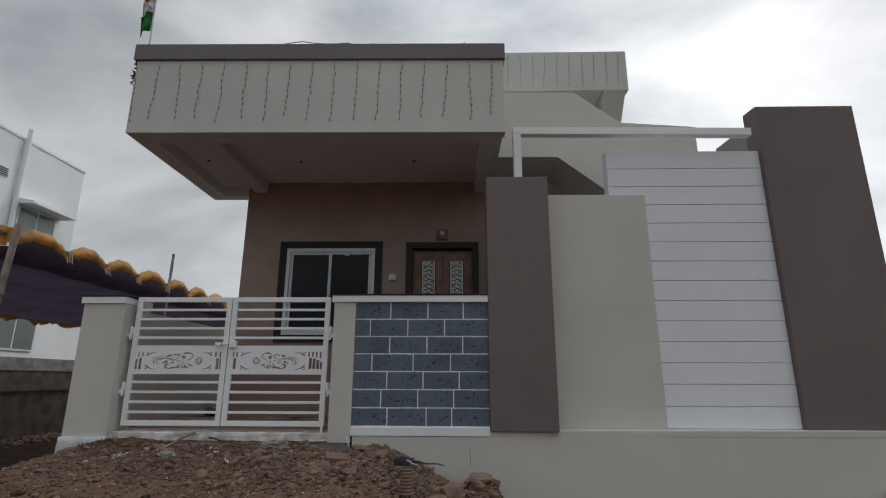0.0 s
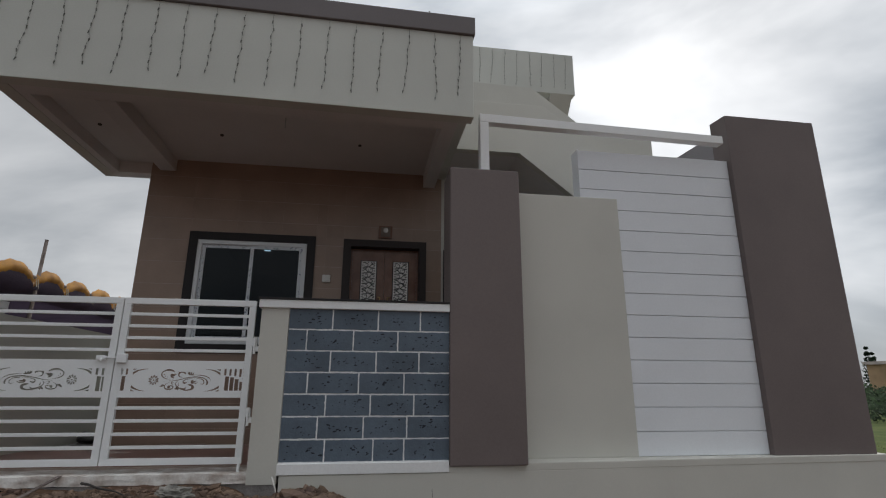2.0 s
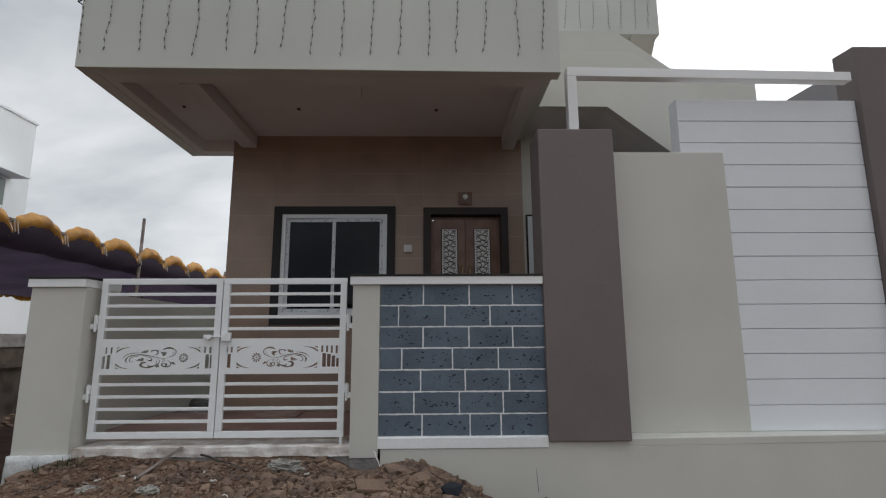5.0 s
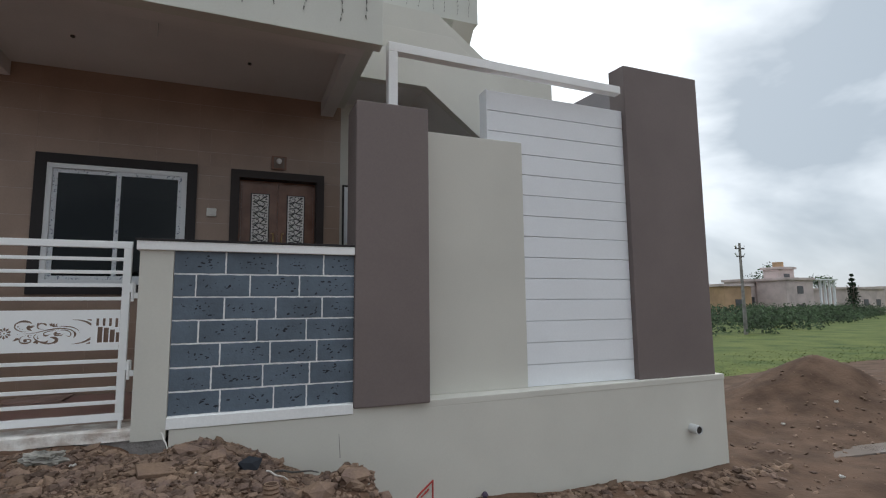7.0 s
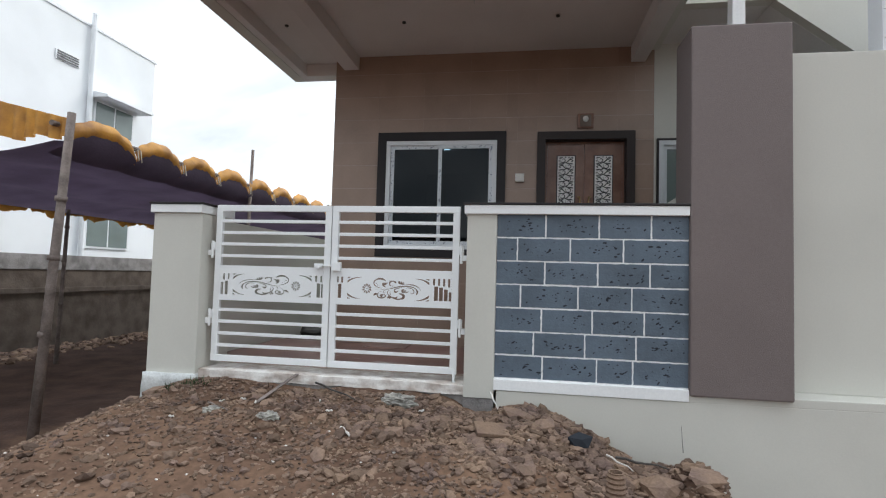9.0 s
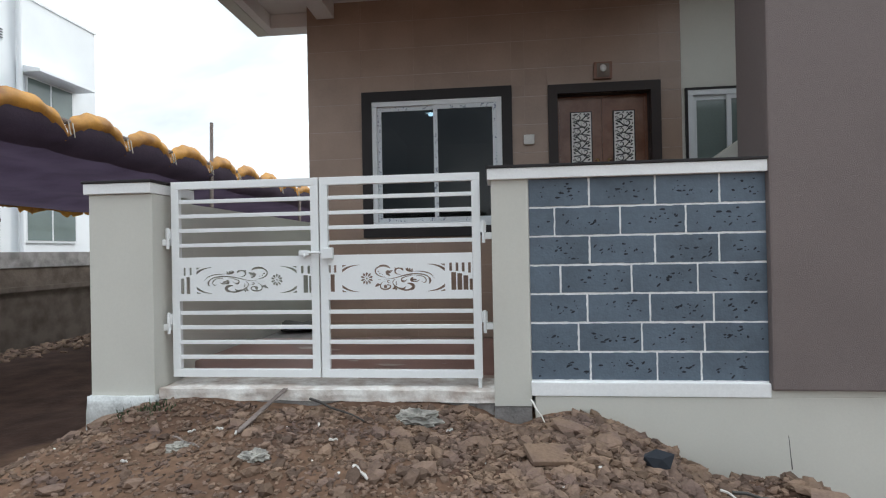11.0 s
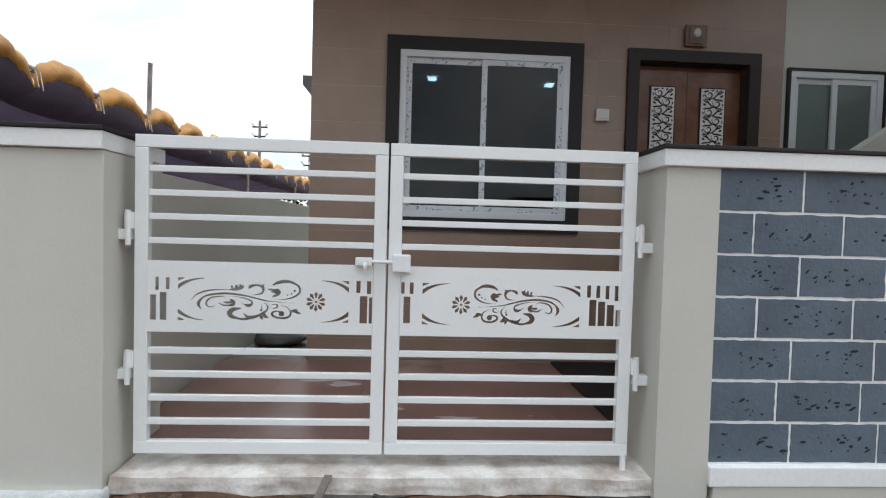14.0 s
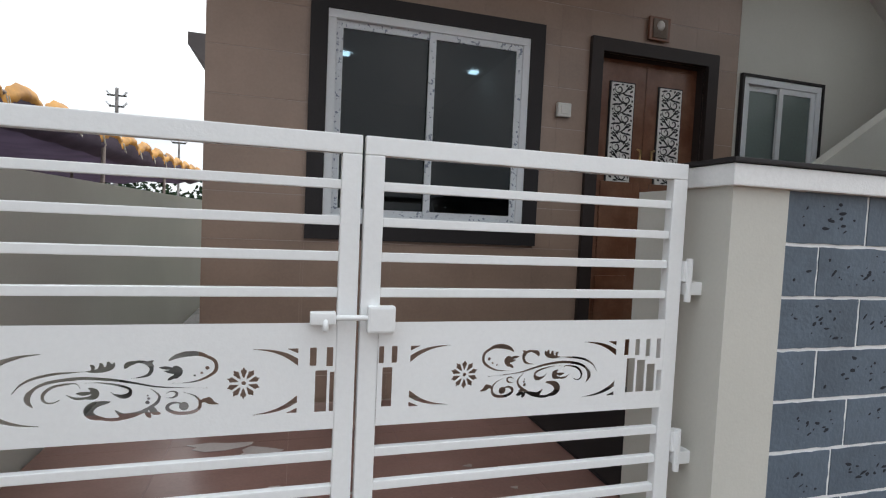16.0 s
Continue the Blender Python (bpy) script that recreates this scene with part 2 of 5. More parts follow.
def prism(points, axis, a, b, bm=None, bevel=0.0):
    """A polygon in the plane across axis, drawn out from a to b. Points are (x, z) for y, (y, z) for x, (x, y) for z."""
    own = bmesh.new()
    put = {"x": lambda p, q: (q, p[0], p[1]), "y": lambda p, q: (p[0], q, p[1]), "z": lambda p, q: (p[0], p[1], q)}[axis]
    lo = [own.verts.new(put(p, a)) for p in points]
    hi = [own.verts.new(put(p, b)) for p in points]
    own.faces.new(lo)
    own.faces.new(hi[::-1])
    for i in range(len(points)):
        j = (i + 1) % len(points)
        own.faces.new((lo[i], hi[i], hi[j], lo[j]))
    if bevel:
        bmesh.ops.recalc_face_normals(own, faces=own.faces)
        bmesh.ops.bevel(own, geom=own.edges[:], offset=bevel, segments=2, affect="EDGES", profile=0.6)
    return merge(bm, own)


def rod(p, q, r, bm=None, sides=10, r2=None):
    own = bmesh.new()
    p, q = Vector(p), Vector(q)
    turn = (q - p).to_track_quat("Z", "Y").to_matrix().to_4x4()
    bmesh.ops.create_cone(own, cap_ends=True, segments=sides, radius1=r, radius2=r if r2 is None else r2, depth=(q - p).length, matrix=Matrix.Translation((p + q) / 2) @ turn)
    return merge(bm, own)


def flat(outline, holes, depth, axis_y, bm=None):
    """A sheet in the x-z plane with holes cut through it."""
    cu = bpy.data.curves.new("cut", "CURVE")
    cu.dimensions, cu.fill_mode, cu.extrude = "2D", "BOTH", depth / 2
    for poly in [outline] + holes:
        s = cu.splines.new("POLY")
        s.points.add(len(poly) - 1)
        s.points.foreach_set("co", [c for x, z in poly for c in (x, z, 0, 1)])
        s.use_cyclic_u = True
    ob = new("cut", cu)
    me = bpy.data.meshes.new_from_object(ob)
    bpy.data.objects.remove(ob)
    bpy.data.curves.remove(cu)
    own = bmesh.new()
    own.from_mesh(me)
    bpy.data.meshes.remove(me)
    bmesh.ops.transform(own, matrix=pose(0, axis_y, 0, 90), verts=own.verts)
    return merge(bm, own)


def ribbon(points, width):
    """A tapering stroke along points: a closed outline, thickest in the middle."""
    left, right = [], []
    n = len(points)
    for i, p in enumerate(points):
        a, b = points[max(i - 1, 0)], points[min(i + 1, n - 1)]
        d = math.hypot(b[0] - a[0], b[1] - a[1]) or 1
        w = width * (0.12 + abs(math.sin(math.pi * i / (n - 1))) ** 0.8) / 2
        nx, nz = -(b[1] - a[1]) / d * w, (b[0] - a[0]) / d * w
        left.append((p[0] + nx, p[1] + nz))
        right.append((p[0] - nx, p[1] - nz))
    return left + right[::-1]


def bez(a, b, c, d, n=14):
    out = []
    for i in range(n):
        t = i / (n - 1)
        u = 1 - t
        out.append(tuple(u ** 3 * a[k] + 3 * u * u * t * b[k] + 3 * u * t * t * c[k] + t ** 3 * d[k] for k in (0, 1)))
    return out


# ---- setting: ground ----
def ground_height(x, y):
    """The road, the mound of earth before the gate and the heap beside the plot."""
    ramp = min(max(0.14 + 0.118 * y, 0), 0.85) if y > -1.2 else 0
    right = -1.12 + 0.45 * math.sin(y * 1.1 + 2.2) * 0.4 + (6 - y) * 0.02
    fr = 1 - max(0, min(1, (x - right) / 2.0))
    fr = fr * fr * (3 - 2 * fr)
    fl = max(0, min(1, (x + 5.85) / 2.2))
    fl = fl * fl * (3 - 2 * fl)
    h = ramp * (fr if y > 2.5 else max(fr, 0.0) * 0.8 + 0.2 * max(0, 1 - abs(x) / 3)) * fl
    h += 0.40 * math.exp(-((x - 0.36) ** 2 / 0.06 + (y - 5.35) ** 2 / 0.5))
    h += 1.0 * math.exp(-(((x - 10.0) / 1.5) ** 2 + ((y - 8.2) / 1.25) ** 2) ** 0.85)
    h += 0.22 * math.exp(-(((x - 13.5) / 2.5) ** 2 + ((y - 8.6) / 1.8) ** 2))
    h -= 0.17 * max(0, min(1, (x - 1.5) / 2.5)) * max(0, min(1, (14 - x) / 3))
    if x > 4.5 and 4.5 < y < 8.2:
        h += 0.035 * math.sin((y - 0.25 * x) * 9.0) * min(1, (x - 4.5) / 1.5) * (0.5 + noise.noise(Vector((x * 0.5, y * 0.5, 9))))
    h -= 0.07 * math.exp(-((x - 8.2) ** 2 / 1.2 + (y - 6.15) ** 2 / 0.10))
    h -= 0.14 * math.exp(-((x + 1.22) ** 2 / 0.05 + (y - 6.1) ** 2 / 0.05))
    if y > 6.6 and x < 5.6:
        h = min(h, 0.2)
    near = 1 if -9 < x < 16 and -4 < y < 20 else 0.25
    r = noise.fractal(Vector((x * 1.3, y * 1.3, 0)), 1.0, 2.0, 6) * 0.060 + noise.noise(Vector((x * 9, y * 9, 3))) * 0.016
    return h + r * near * (0.5 if h < 0.05 else 1.0)


def grid_axis(marks):
    out = []
    for a, b, step in marks:
        n = max(1, round((b - a) / step))
        out += [a + (b - a) * i / n for i in range(n)]
    return out + [marks[-1][1]]


gx = grid_axis([(-900, -100, 100), (-100, -14, 8), (-14, -6.5, 0.5), (-6.5, 3, 0.055), (3, 12, 0.09), (12, 17, 0.3), (17, 60, 3), (60, 900, 70)])
gy = grid_axis([(-900, -60, 120), (-60, -4, 6), (-4, 1.0, 0.25), (1.0, 6.4, 0.055), (6.4, 9.5, 0.09), (9.5, 14, 0.3), (14, 60, 3), (60, 900, 70)])
verts = [(x, y, ground_height(x, y)) for y in gy for x in gx]
W = len(gx)
faces = [(j * W + i, j * W + i + 1, (j + 1) * W + i + 1, (j + 1) * W + i) for j in range(len(gy) - 1) for i in range(W - 1)]
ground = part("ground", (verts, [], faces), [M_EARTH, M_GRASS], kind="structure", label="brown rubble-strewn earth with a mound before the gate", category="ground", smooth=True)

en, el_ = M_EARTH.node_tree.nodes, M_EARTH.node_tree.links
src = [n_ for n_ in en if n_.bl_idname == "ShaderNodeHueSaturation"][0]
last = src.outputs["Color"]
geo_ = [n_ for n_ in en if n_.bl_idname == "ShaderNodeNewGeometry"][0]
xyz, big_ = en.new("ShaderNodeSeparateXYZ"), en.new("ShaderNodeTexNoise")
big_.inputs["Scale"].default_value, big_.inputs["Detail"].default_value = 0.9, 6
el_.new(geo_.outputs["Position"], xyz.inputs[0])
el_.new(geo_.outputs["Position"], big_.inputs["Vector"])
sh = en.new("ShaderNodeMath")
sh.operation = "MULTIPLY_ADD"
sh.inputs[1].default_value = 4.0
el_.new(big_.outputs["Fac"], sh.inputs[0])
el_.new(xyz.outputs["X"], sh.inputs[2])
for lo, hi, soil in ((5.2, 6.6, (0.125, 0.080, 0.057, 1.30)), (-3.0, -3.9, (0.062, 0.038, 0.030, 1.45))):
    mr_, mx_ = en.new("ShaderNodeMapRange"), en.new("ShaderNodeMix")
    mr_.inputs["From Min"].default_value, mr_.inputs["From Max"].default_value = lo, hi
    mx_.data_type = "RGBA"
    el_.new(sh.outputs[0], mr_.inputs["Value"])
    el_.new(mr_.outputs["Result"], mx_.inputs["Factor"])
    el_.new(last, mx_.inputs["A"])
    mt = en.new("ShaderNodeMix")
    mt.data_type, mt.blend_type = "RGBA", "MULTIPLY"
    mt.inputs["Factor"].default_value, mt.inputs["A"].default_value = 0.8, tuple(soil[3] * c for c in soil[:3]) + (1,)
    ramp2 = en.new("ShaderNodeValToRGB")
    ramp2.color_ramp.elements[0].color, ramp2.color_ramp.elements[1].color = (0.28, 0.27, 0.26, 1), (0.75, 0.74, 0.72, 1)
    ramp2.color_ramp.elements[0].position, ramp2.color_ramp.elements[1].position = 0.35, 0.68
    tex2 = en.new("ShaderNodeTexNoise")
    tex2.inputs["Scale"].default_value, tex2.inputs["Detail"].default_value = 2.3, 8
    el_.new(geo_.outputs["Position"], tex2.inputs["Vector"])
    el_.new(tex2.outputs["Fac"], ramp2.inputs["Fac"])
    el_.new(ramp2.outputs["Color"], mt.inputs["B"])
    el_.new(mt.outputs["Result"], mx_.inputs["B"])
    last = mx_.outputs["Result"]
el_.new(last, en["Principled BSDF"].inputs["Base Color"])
for f in ground.data.polygons:
    c = f.center
    wob = 0.8 * noise.noise(Vector((c.x * 0.3, c.y * 0.3, 5)))
    if c.y > 12 + wob and c.x > 4 or c.y > 40:
        f.material_index = 1

# ---- setting: the front wall ----
FLOOR_Z = 0.965
def structure(name, bm, m, label, category, smooth=False):
    return part(name, bm, m, label=label, category=category, kind="structure", smooth=smooth)


plinth = structure("plinth_wall", prism([(-1.06, 6.10), (0.45, 6.10), (5.39, 6.335), (5.39, 6.75), (-1.06, 6.55)], "z", -0.6, 0.912, bevel=0.006), M_CREAM, "cream-painted plinth wall under the front wall", "wall")
part("ledge", prism([(0.445, 6.10), (5.40, 6.33), (5.40, 6.76), (0.445, 6.55)], "z", 0.907, 0.978, bevel=0.008), M_CREAM, plinth)
block_wall = structure("wall_block", box(-1.08, 0.455, 6.125, 6.36, 0.908, 2.39), M_TRIM, "front wall faced with blue-grey blocks and white joints", "wall")
part("base_band", box(-1.085, 0.45, 6.09, 6.2, 0.915, 1.008, bevel=0.006), M_TRIM, block_wall, "rough white band under the blocks")
taupe_pier = structure("wall_pier", box(0.453, 1.203, 6.075, 6.50, 0.962, 3.93, bevel=0.015), M_BROWN, "tall taupe-brown plastered pier", "wall")
cream_panel = structure("wall_panel_cream", box(1.205, 2.489, 6.40, 6.52, 0.976, 3.81, bevel=0.012), M_CREAM, "cream plastered wall panel between the piers", "wall")
white_wall = structure("wall_panel_white", box(2.055, 4.015, 6.445, 6.60, 0.976, 4.415), M_WHITE, "tall white wall panel of grooved boards", "wall")
tall_pier = structure("wall_pier", prism([(6.355, 0.976), (6.355, 5.012), (6.65, 5.035), (6.65, 0.976)], "x", 4.018, 5.275, bevel=0.012), M_BROWN, "tallest taupe-brown pier at the end of the front wall", "wall")

structure("wall_return", prism([(6.652, 0.976), (6.652, 4.87), (7.45, 4.92), (7.45, 0.976)], "x", 4.03, 4.26), M_FARG, "grey-violet side wall behind the tallest pier", "wall")

# ---- pillars of the gate ----
pillar_r = structure("gate_pillar", box(-1.335, -1.083, 6.11, 6.62, 0.84, 2.385), M_CREAM, "cream gate pillar beside the block wall", "pillar")
part("coping", box(-1.36, 0.452, 6.085, 6.40, 2.385, 2.462, bevel=0.006), M_TRIM, pillar_r, "white coping over pillar and wall")
part("coping_slab", box(-1.37, 0.452, 6.075, 6.65, 2.464, 2.482, bevel=0.004), M_GRANITE, pillar_r, "thin dark granite slab on the coping")
pillar_l = structure("gate_pillar", box(-4.31, -3.81, 6.11, 6.62, 0.80, 2.37, bevel=0.006), M_CREAM, "cream gate pillar at the end of the front wall", "pillar")
part("coping", box(-4.335, -3.805, 6.085, 6.64, 2.372, 2.45, bevel=0.006), M_TRIM, pillar_l, "white coping band")
part("coping_slab", box(-4.345, -3.795, 6.075, 6.65, 2.452, 2.47, bevel=0.004), M_GRANITE, pillar_l, "thin dark granite slab")
foot = box(-4.325, -3.795, 6.075, 6.66, -0.3, 0.885)
bmesh.ops.subdivide_edges(foot, edges=foot.edges[:], cuts=19, use_grid_fill=True)
for v in foot.verts:
    v.co += (0.022 * noise.noise_vector(v.co * 7) + 0.012 * noise.noise_vector(v.co * 23)) * (1 if v.co.z < 0.84 else 0.4)
part("rough_foot", foot, M_ROUGH, pillar_l, "rough whitewashed cement foot", smooth=True)

# ---- threshold, forecourt floor, side walls ----
thr = box(-3.80, -1.33, 6.135, 6.50, 0.852, 0.932)
bmesh.ops.subdivide_edges(thr, edges=thr.edges[:], cuts=15, use_grid_fill=True)
for v in thr.verts:
    v.co += 0.010 * noise.noise_vector(v.co * 7) + 0.005 * noise.noise_vector(v.co * 29)
structure("threshold", thr, M_THRESH, "worn whitewashed cement threshold under the gate", "step")
structure("threshold_base", box(-3.9, -1.34, 6.15, 6.6, -0.3, 0.848), M_CEMENT, "bare cement under the threshold", "step")
structure("pillar_base", box(-1.338, -1.082, 6.12, 6.6, -0.3, 0.838), M_CEMENT, "bare cement under the gate pillar", "step")
structure("floor_bed", box(-4.0, 4.0, 6.5, 8.12, 0.4, FLOOR_Z - 0.012), M_GROUT, "grout bed of the forecourt floor", "floor")
structure("floor_passage", box(-4.0, -3.36, 8.12, 16, 0.4, FLOOR_Z - 0.02), M_CEMENT, "bare cement floor of the side passage", "floor")
structure("wall_side", box(-4.17, -4.03, 6.6, 16, -0.3, 2.37), M_CREAM, "cream compound wall beside the passage", "wall")
structure("wall_side_back", box(-4.17, -3.37, 15.9, 16.05, -0.3, 2.37), M_CREAM, "cream compound wall at the back", "wall")

# ---- the house ----
WX0, WX1, WZ0, WZ1 = -2.633, -1.209, 2.180, 3.560
DX0, DX1, DZ1 = -0.617, 0.344, 3.555
KX0, KX1, KZ0, KZ1 = 0.712, 1.555, 2.60, 3.530
house = thing("house", "single-storey house with brown tiled front and flat roof", "house", (0, 8.1, 0.4))
holes = [[(WX0, WZ0), (WX1, WZ0), (WX1, WZ1), (WX0, WZ1)], [(KX0, KZ0), (KX1, KZ0), (KX1, KZ1), (KX0, KZ1)], [(DX0, 1.18), (DX1, 1.18), (DX1, DZ1), (DX0, DZ1)]]
wall = flat([(-3.36, 0.4), (0.66, 0.4), (0.66, 4.9), (-3.36, 4.9)], [holes[0], holes[2]], 0.22, 8.225)
part("wall_front", wall, M_GROUT, house, "brown tiled front wall")
part("wall_kitchen", flat([(0.66, 0.4), (4.11, 0.4), (4.11, 5.66), (2.88, 5.75), (2.12, 6.33), (0.66, 6.35)], [holes[1]], 0.23, 8.225), M_CREAM, house, "pale plastered wall")
b = box(-3.36, -3.14, 8.34, 13.5, 0.4, 4.9)
box(3.89, 4.11, 8.34, 13.5, 0.4, 5.6, b)
box(-3.36, 4.11, 13.5, 13.7, 0.4, 5.2, b)
part("wall_rear", b, M_CREAM, house)
part("room_floor", box(-3.14, 3.89, 8.34, 13.5, 1.05, 1.18), M_FLOOR, house)
part("roof", box(-3.36, 4.10, 8.34, 13.7, 4.9, 5.06), M_CANOPY, house)
part("room_ceiling", box(-3.14, 3.89, 8.34, 13.5, 4.2, 4.25), M_CREAM, house)
part("partition", box(-0.45, -0.35, 8.34, 13.5, 1.18, 4.2), M_CREAM, house)
part("sunshade", prism([(-3.36, 3.20), (-3.36, 3.56), (-3.62, 3.56), (-3.62, 3.47)], "y", 8.95, 10.3), M_BAND, house, "small sunshade over a side window")

# canopy
canopy = thing("porch_canopy", "cream concrete porch canopy hung with unlit light strings", "canopy", (-1.7, 7.3, 4.568))
part("fascia", prism([(-4.10, 4.530), (0.70, 4.492), (0.70, 5.512), (-4.10, 5.567)], "y", 6.00, 6.15, bevel=0.006), M_CANOPY, canopy)
part("top_band", prism([(-4.135, 5.569), (0.72, 5.514), (0.72, 5.738), (-4.135, 5.795)], "y", 5.965, 6.16, bevel=0.008), M_BAND, canopy, "grey-violet band along the parapet top")
part("side_parapet", box(-4.10, -3.95, 6.152, 8.50, 4.530, 5.79), M_CANOPY, canopy)
part("side_parapet", box(0.555, 0.70, 6.152, 8.13, 4.64, 5.74), M_CANOPY, canopy)
part("beam", prism([(-3.945, 4.532), (0.55, 4.495), (0.55, 4.69), (-3.945, 4.69)], "y", 6.152, 6.32), M_SOFFIT, canopy, "beam under the canopy")
for q in ((-3.945, -3.85, 6.322, 8.3, 4.532), (-3.945, -3.362, 8.302, 8.50, 4.53), (-3.24, -3.04, 6.322, 8.13, 4.52), (0.385, 0.55, 6.322, 8.13, 4.496)):
    part("beam", box(*q, 4.69), M_SOFFIT, canopy, "beam under the canopy")
part("slab", box(-3.945, 0.55, 6.16, 8.50, 4.695, 4.82), M_SOFFIT, canopy)
for x, y in ((-3.62, 7.21), (-2.24, 7.27), (-0.54, 7.29)):
    part("ceiling_point", rod((x, y, 4.68), (x, y, 4.70), 0.022), M_STEEL, canopy, "small dark lamp point")
b = rod((-1.39, 6.71, 4.56), (-1.39, 6.71, 4.70), 0.005)
hook = part("fan_hook", b, M_PVC, canopy, "thin metal fan hook")

# stair wall and upper room
stair = thing("staircase", "plastered concrete outside staircase with parapet", "staircase", (1.5, 7.3, 0.965))
part("parapet", prism([(0.702, 4.71), (1.585, 4.71), (3.9, 2.89), (3.9, 3.9), (1.95, 5.45), (0.702, 5.45)], "y", 7.22, 7.34, bevel=0.004), M_CREAM, stair, "outer parapet of the upper flight")
part("flight", prism([(0.702, 4.71), (1.585, 4.71), (3.9, 2.89), (3.9, 3.02), (1.62, 4.835), (0.702, 4.835)], "y", 7.342, 8.14), M_SOFFIT, stair, "soffit of the upper flight")
part("parapet", prism([(0.62, 1.0), (0.62, 2.67), (2.6, 4.0), (2.6, 1.0)], "y", 7.42, 7.52), M_CREAM, stair, "inner parapet of the lower flight")
part("landing", box(3.902, 4.6, 7.22, 8.1, 2.7, 2.9), M_SOFFIT, stair)
upper = thing("stair_room", "cream stair-head room with overhanging parapet", "building", (2.5, 12, 5.06))
part("room_wall", box(-0.6, 3.83, 11.6, 14.5, 5.06, 8.06), M_CREAM, upper)
part("overhang", box(-0.8, 4.07, 10.8, 14.6, 8.0, 9.02, bevel=0.01), M_CANOPY, upper, "projecting cream parapet box")
part("overhang_cheek", prism([(10.8, 8.0), (11.6, 8.0), (11.6, 7.2), (11.5, 7.2)], "x", 3.5, 4.0), M_CREAM, upper)

# steel pergola beam
perg = thing("pergola_beam", "white painted steel beam on a short post", "beam", (0.9, 6.3, 3.93))
part("post", box(0.825, 0.925, 6.25, 6.36, 3.93, 4.592, bevel=0.004), M_TRIM, perg)
part("beam", prism([(0.825, 4.595), (3.86, 4.555), (3.86, 4.652), (0.825, 4.695)], "y", 6.25, 6.36, bevel=0.004), M_TRIM, perg)

# ---- window and doors ----
def window(name, x0, x1, z0, z1, y, label, glassm, border):
    w = thing(name, label, "window", ((x0 + x1) / 2, y, z0), kind="structure")
    b = None
    for q in ((x0 - border, x1 + border, z1, z1 + border), (x0 - border, x1 + border, z0 - border, z0), (x0 - border, x0, z0, z1), (x1, x1 + border, z0, z1)):
        b = box(q[0], q[1], y - 0.022, y + 0.02, q[2], q[3], b)
    part("surround", b, M_GRANITE, w, "dark granite surround")
    f = 0.055
    b = None
    for q in ((x0, x1, z1 - f, z1), (x0, x1, z0, z0 + f), (x0, x0 + f, z0 + f, z1 - f), (x1 - f, x1, z0 + f, z1 - f)):
        b = box(q[0], q[1], y - 0.012, y + 0.07, q[2], q[3], b, 0.003)
    part("window_frame", b, M_UPVC, w, "white plastic frame with film left on")
    xm = (x0 + x1) / 2
    for k, (a, c, yy) in enumerate(((x0 + f, xm + 0.03, y + 0.036), (xm - 0.03, x1 - f, y + 0.012))):
        b = None
        s = 0.045
        for q in ((a, c, z1 - f - s, z1 - f), (a, c, z0 + f, z0 + f + s), (a, a + s, z0 + f + s, z1 - f - s), (c - s, c, z0 + f + s, z1 - f - s)):
            b = box(q[0], q[1], yy - 0.012, yy + 0.012, q[2], q[3], b)
        sash = part("sash", b, M_FILM if name == "window_1" else M_UPVC, w, "sliding sash")
        pane = part("pane", box(a + s, c - s, yy - 0.003, yy + 0.003, z0 + f + s, z1 - f - s), glassm, w, "dark glass pane")
        pane.visible_shadow = False
    return w


window("window_1", WX0, WX1, WZ0, WZ1, 8.1, "white sliding window with dark glass in granite surround", M_GLASS, 0.11)
window("window_2", KX0, KX1, KZ0, KZ1, 8.1, "small white sliding window with greenish glass", M_PANE, 0.022)
# room seen through the window
for x, y in ((-2.30, 11.03), (-0.64, 11.1)):
    r = thing("room_light", "small lit square ceiling lamp in the room", "ceiling light", (x, y, 4.17), group="room ceiling lights")
    part("panel", box(x - 0.055, x + 0.055, y - 0.055, y + 0.055, 4.17, 4.19), M_LAMP, r)

door = thing("door_1", "closed double teak door with lattice panels in granite surround", "door", (-0.15, 8.1, 1.18), kind="structure")
b = box(DX0 - 0.098, DX0, 8.075, 8.125, 0.97, DZ1)
box(DX1, DX1 + 0.098, 8.075, 8.125, 0.97, DZ1, b)
box(DX0 - 0.098, DX1 + 0.098, 8.075, 8.125, DZ1, DZ1 + 0.098, b)
part("surround", b, M_GRANITEB, door, "dark granite surround")
b = box(DX0 - 0.002, DX0 + 0.006, 8.126, 8.20, 1.18, DZ1)
box(DX1 - 0.006, DX1 + 0.002, 8.126, 8.20, 1.18, DZ1, b)
box(DX0 + 0.007, DX1 - 0.007, 8.126, 8.20, DZ1 - 0.006, DZ1 + 0.002, b)
part("reveal", b, M_GRANITEB, door, "dark granite lining of the door recess")
b = box(DX0, DX0 + 0.03, 8.205, 8.30, 1.18, DZ1)
box(DX1 - 0.03, DX1, 8.205, 8.30, 1.18, DZ1, b)
box(DX0 + 0.03, DX1 - 0.03, 8.205, 8.30, DZ1 - 0.03, DZ1, b)
part("door_frame", b, M_WOOD, door)
dm = (DX0 + DX1) / 2
PZ0, PZ1 = 2.60, 3.37


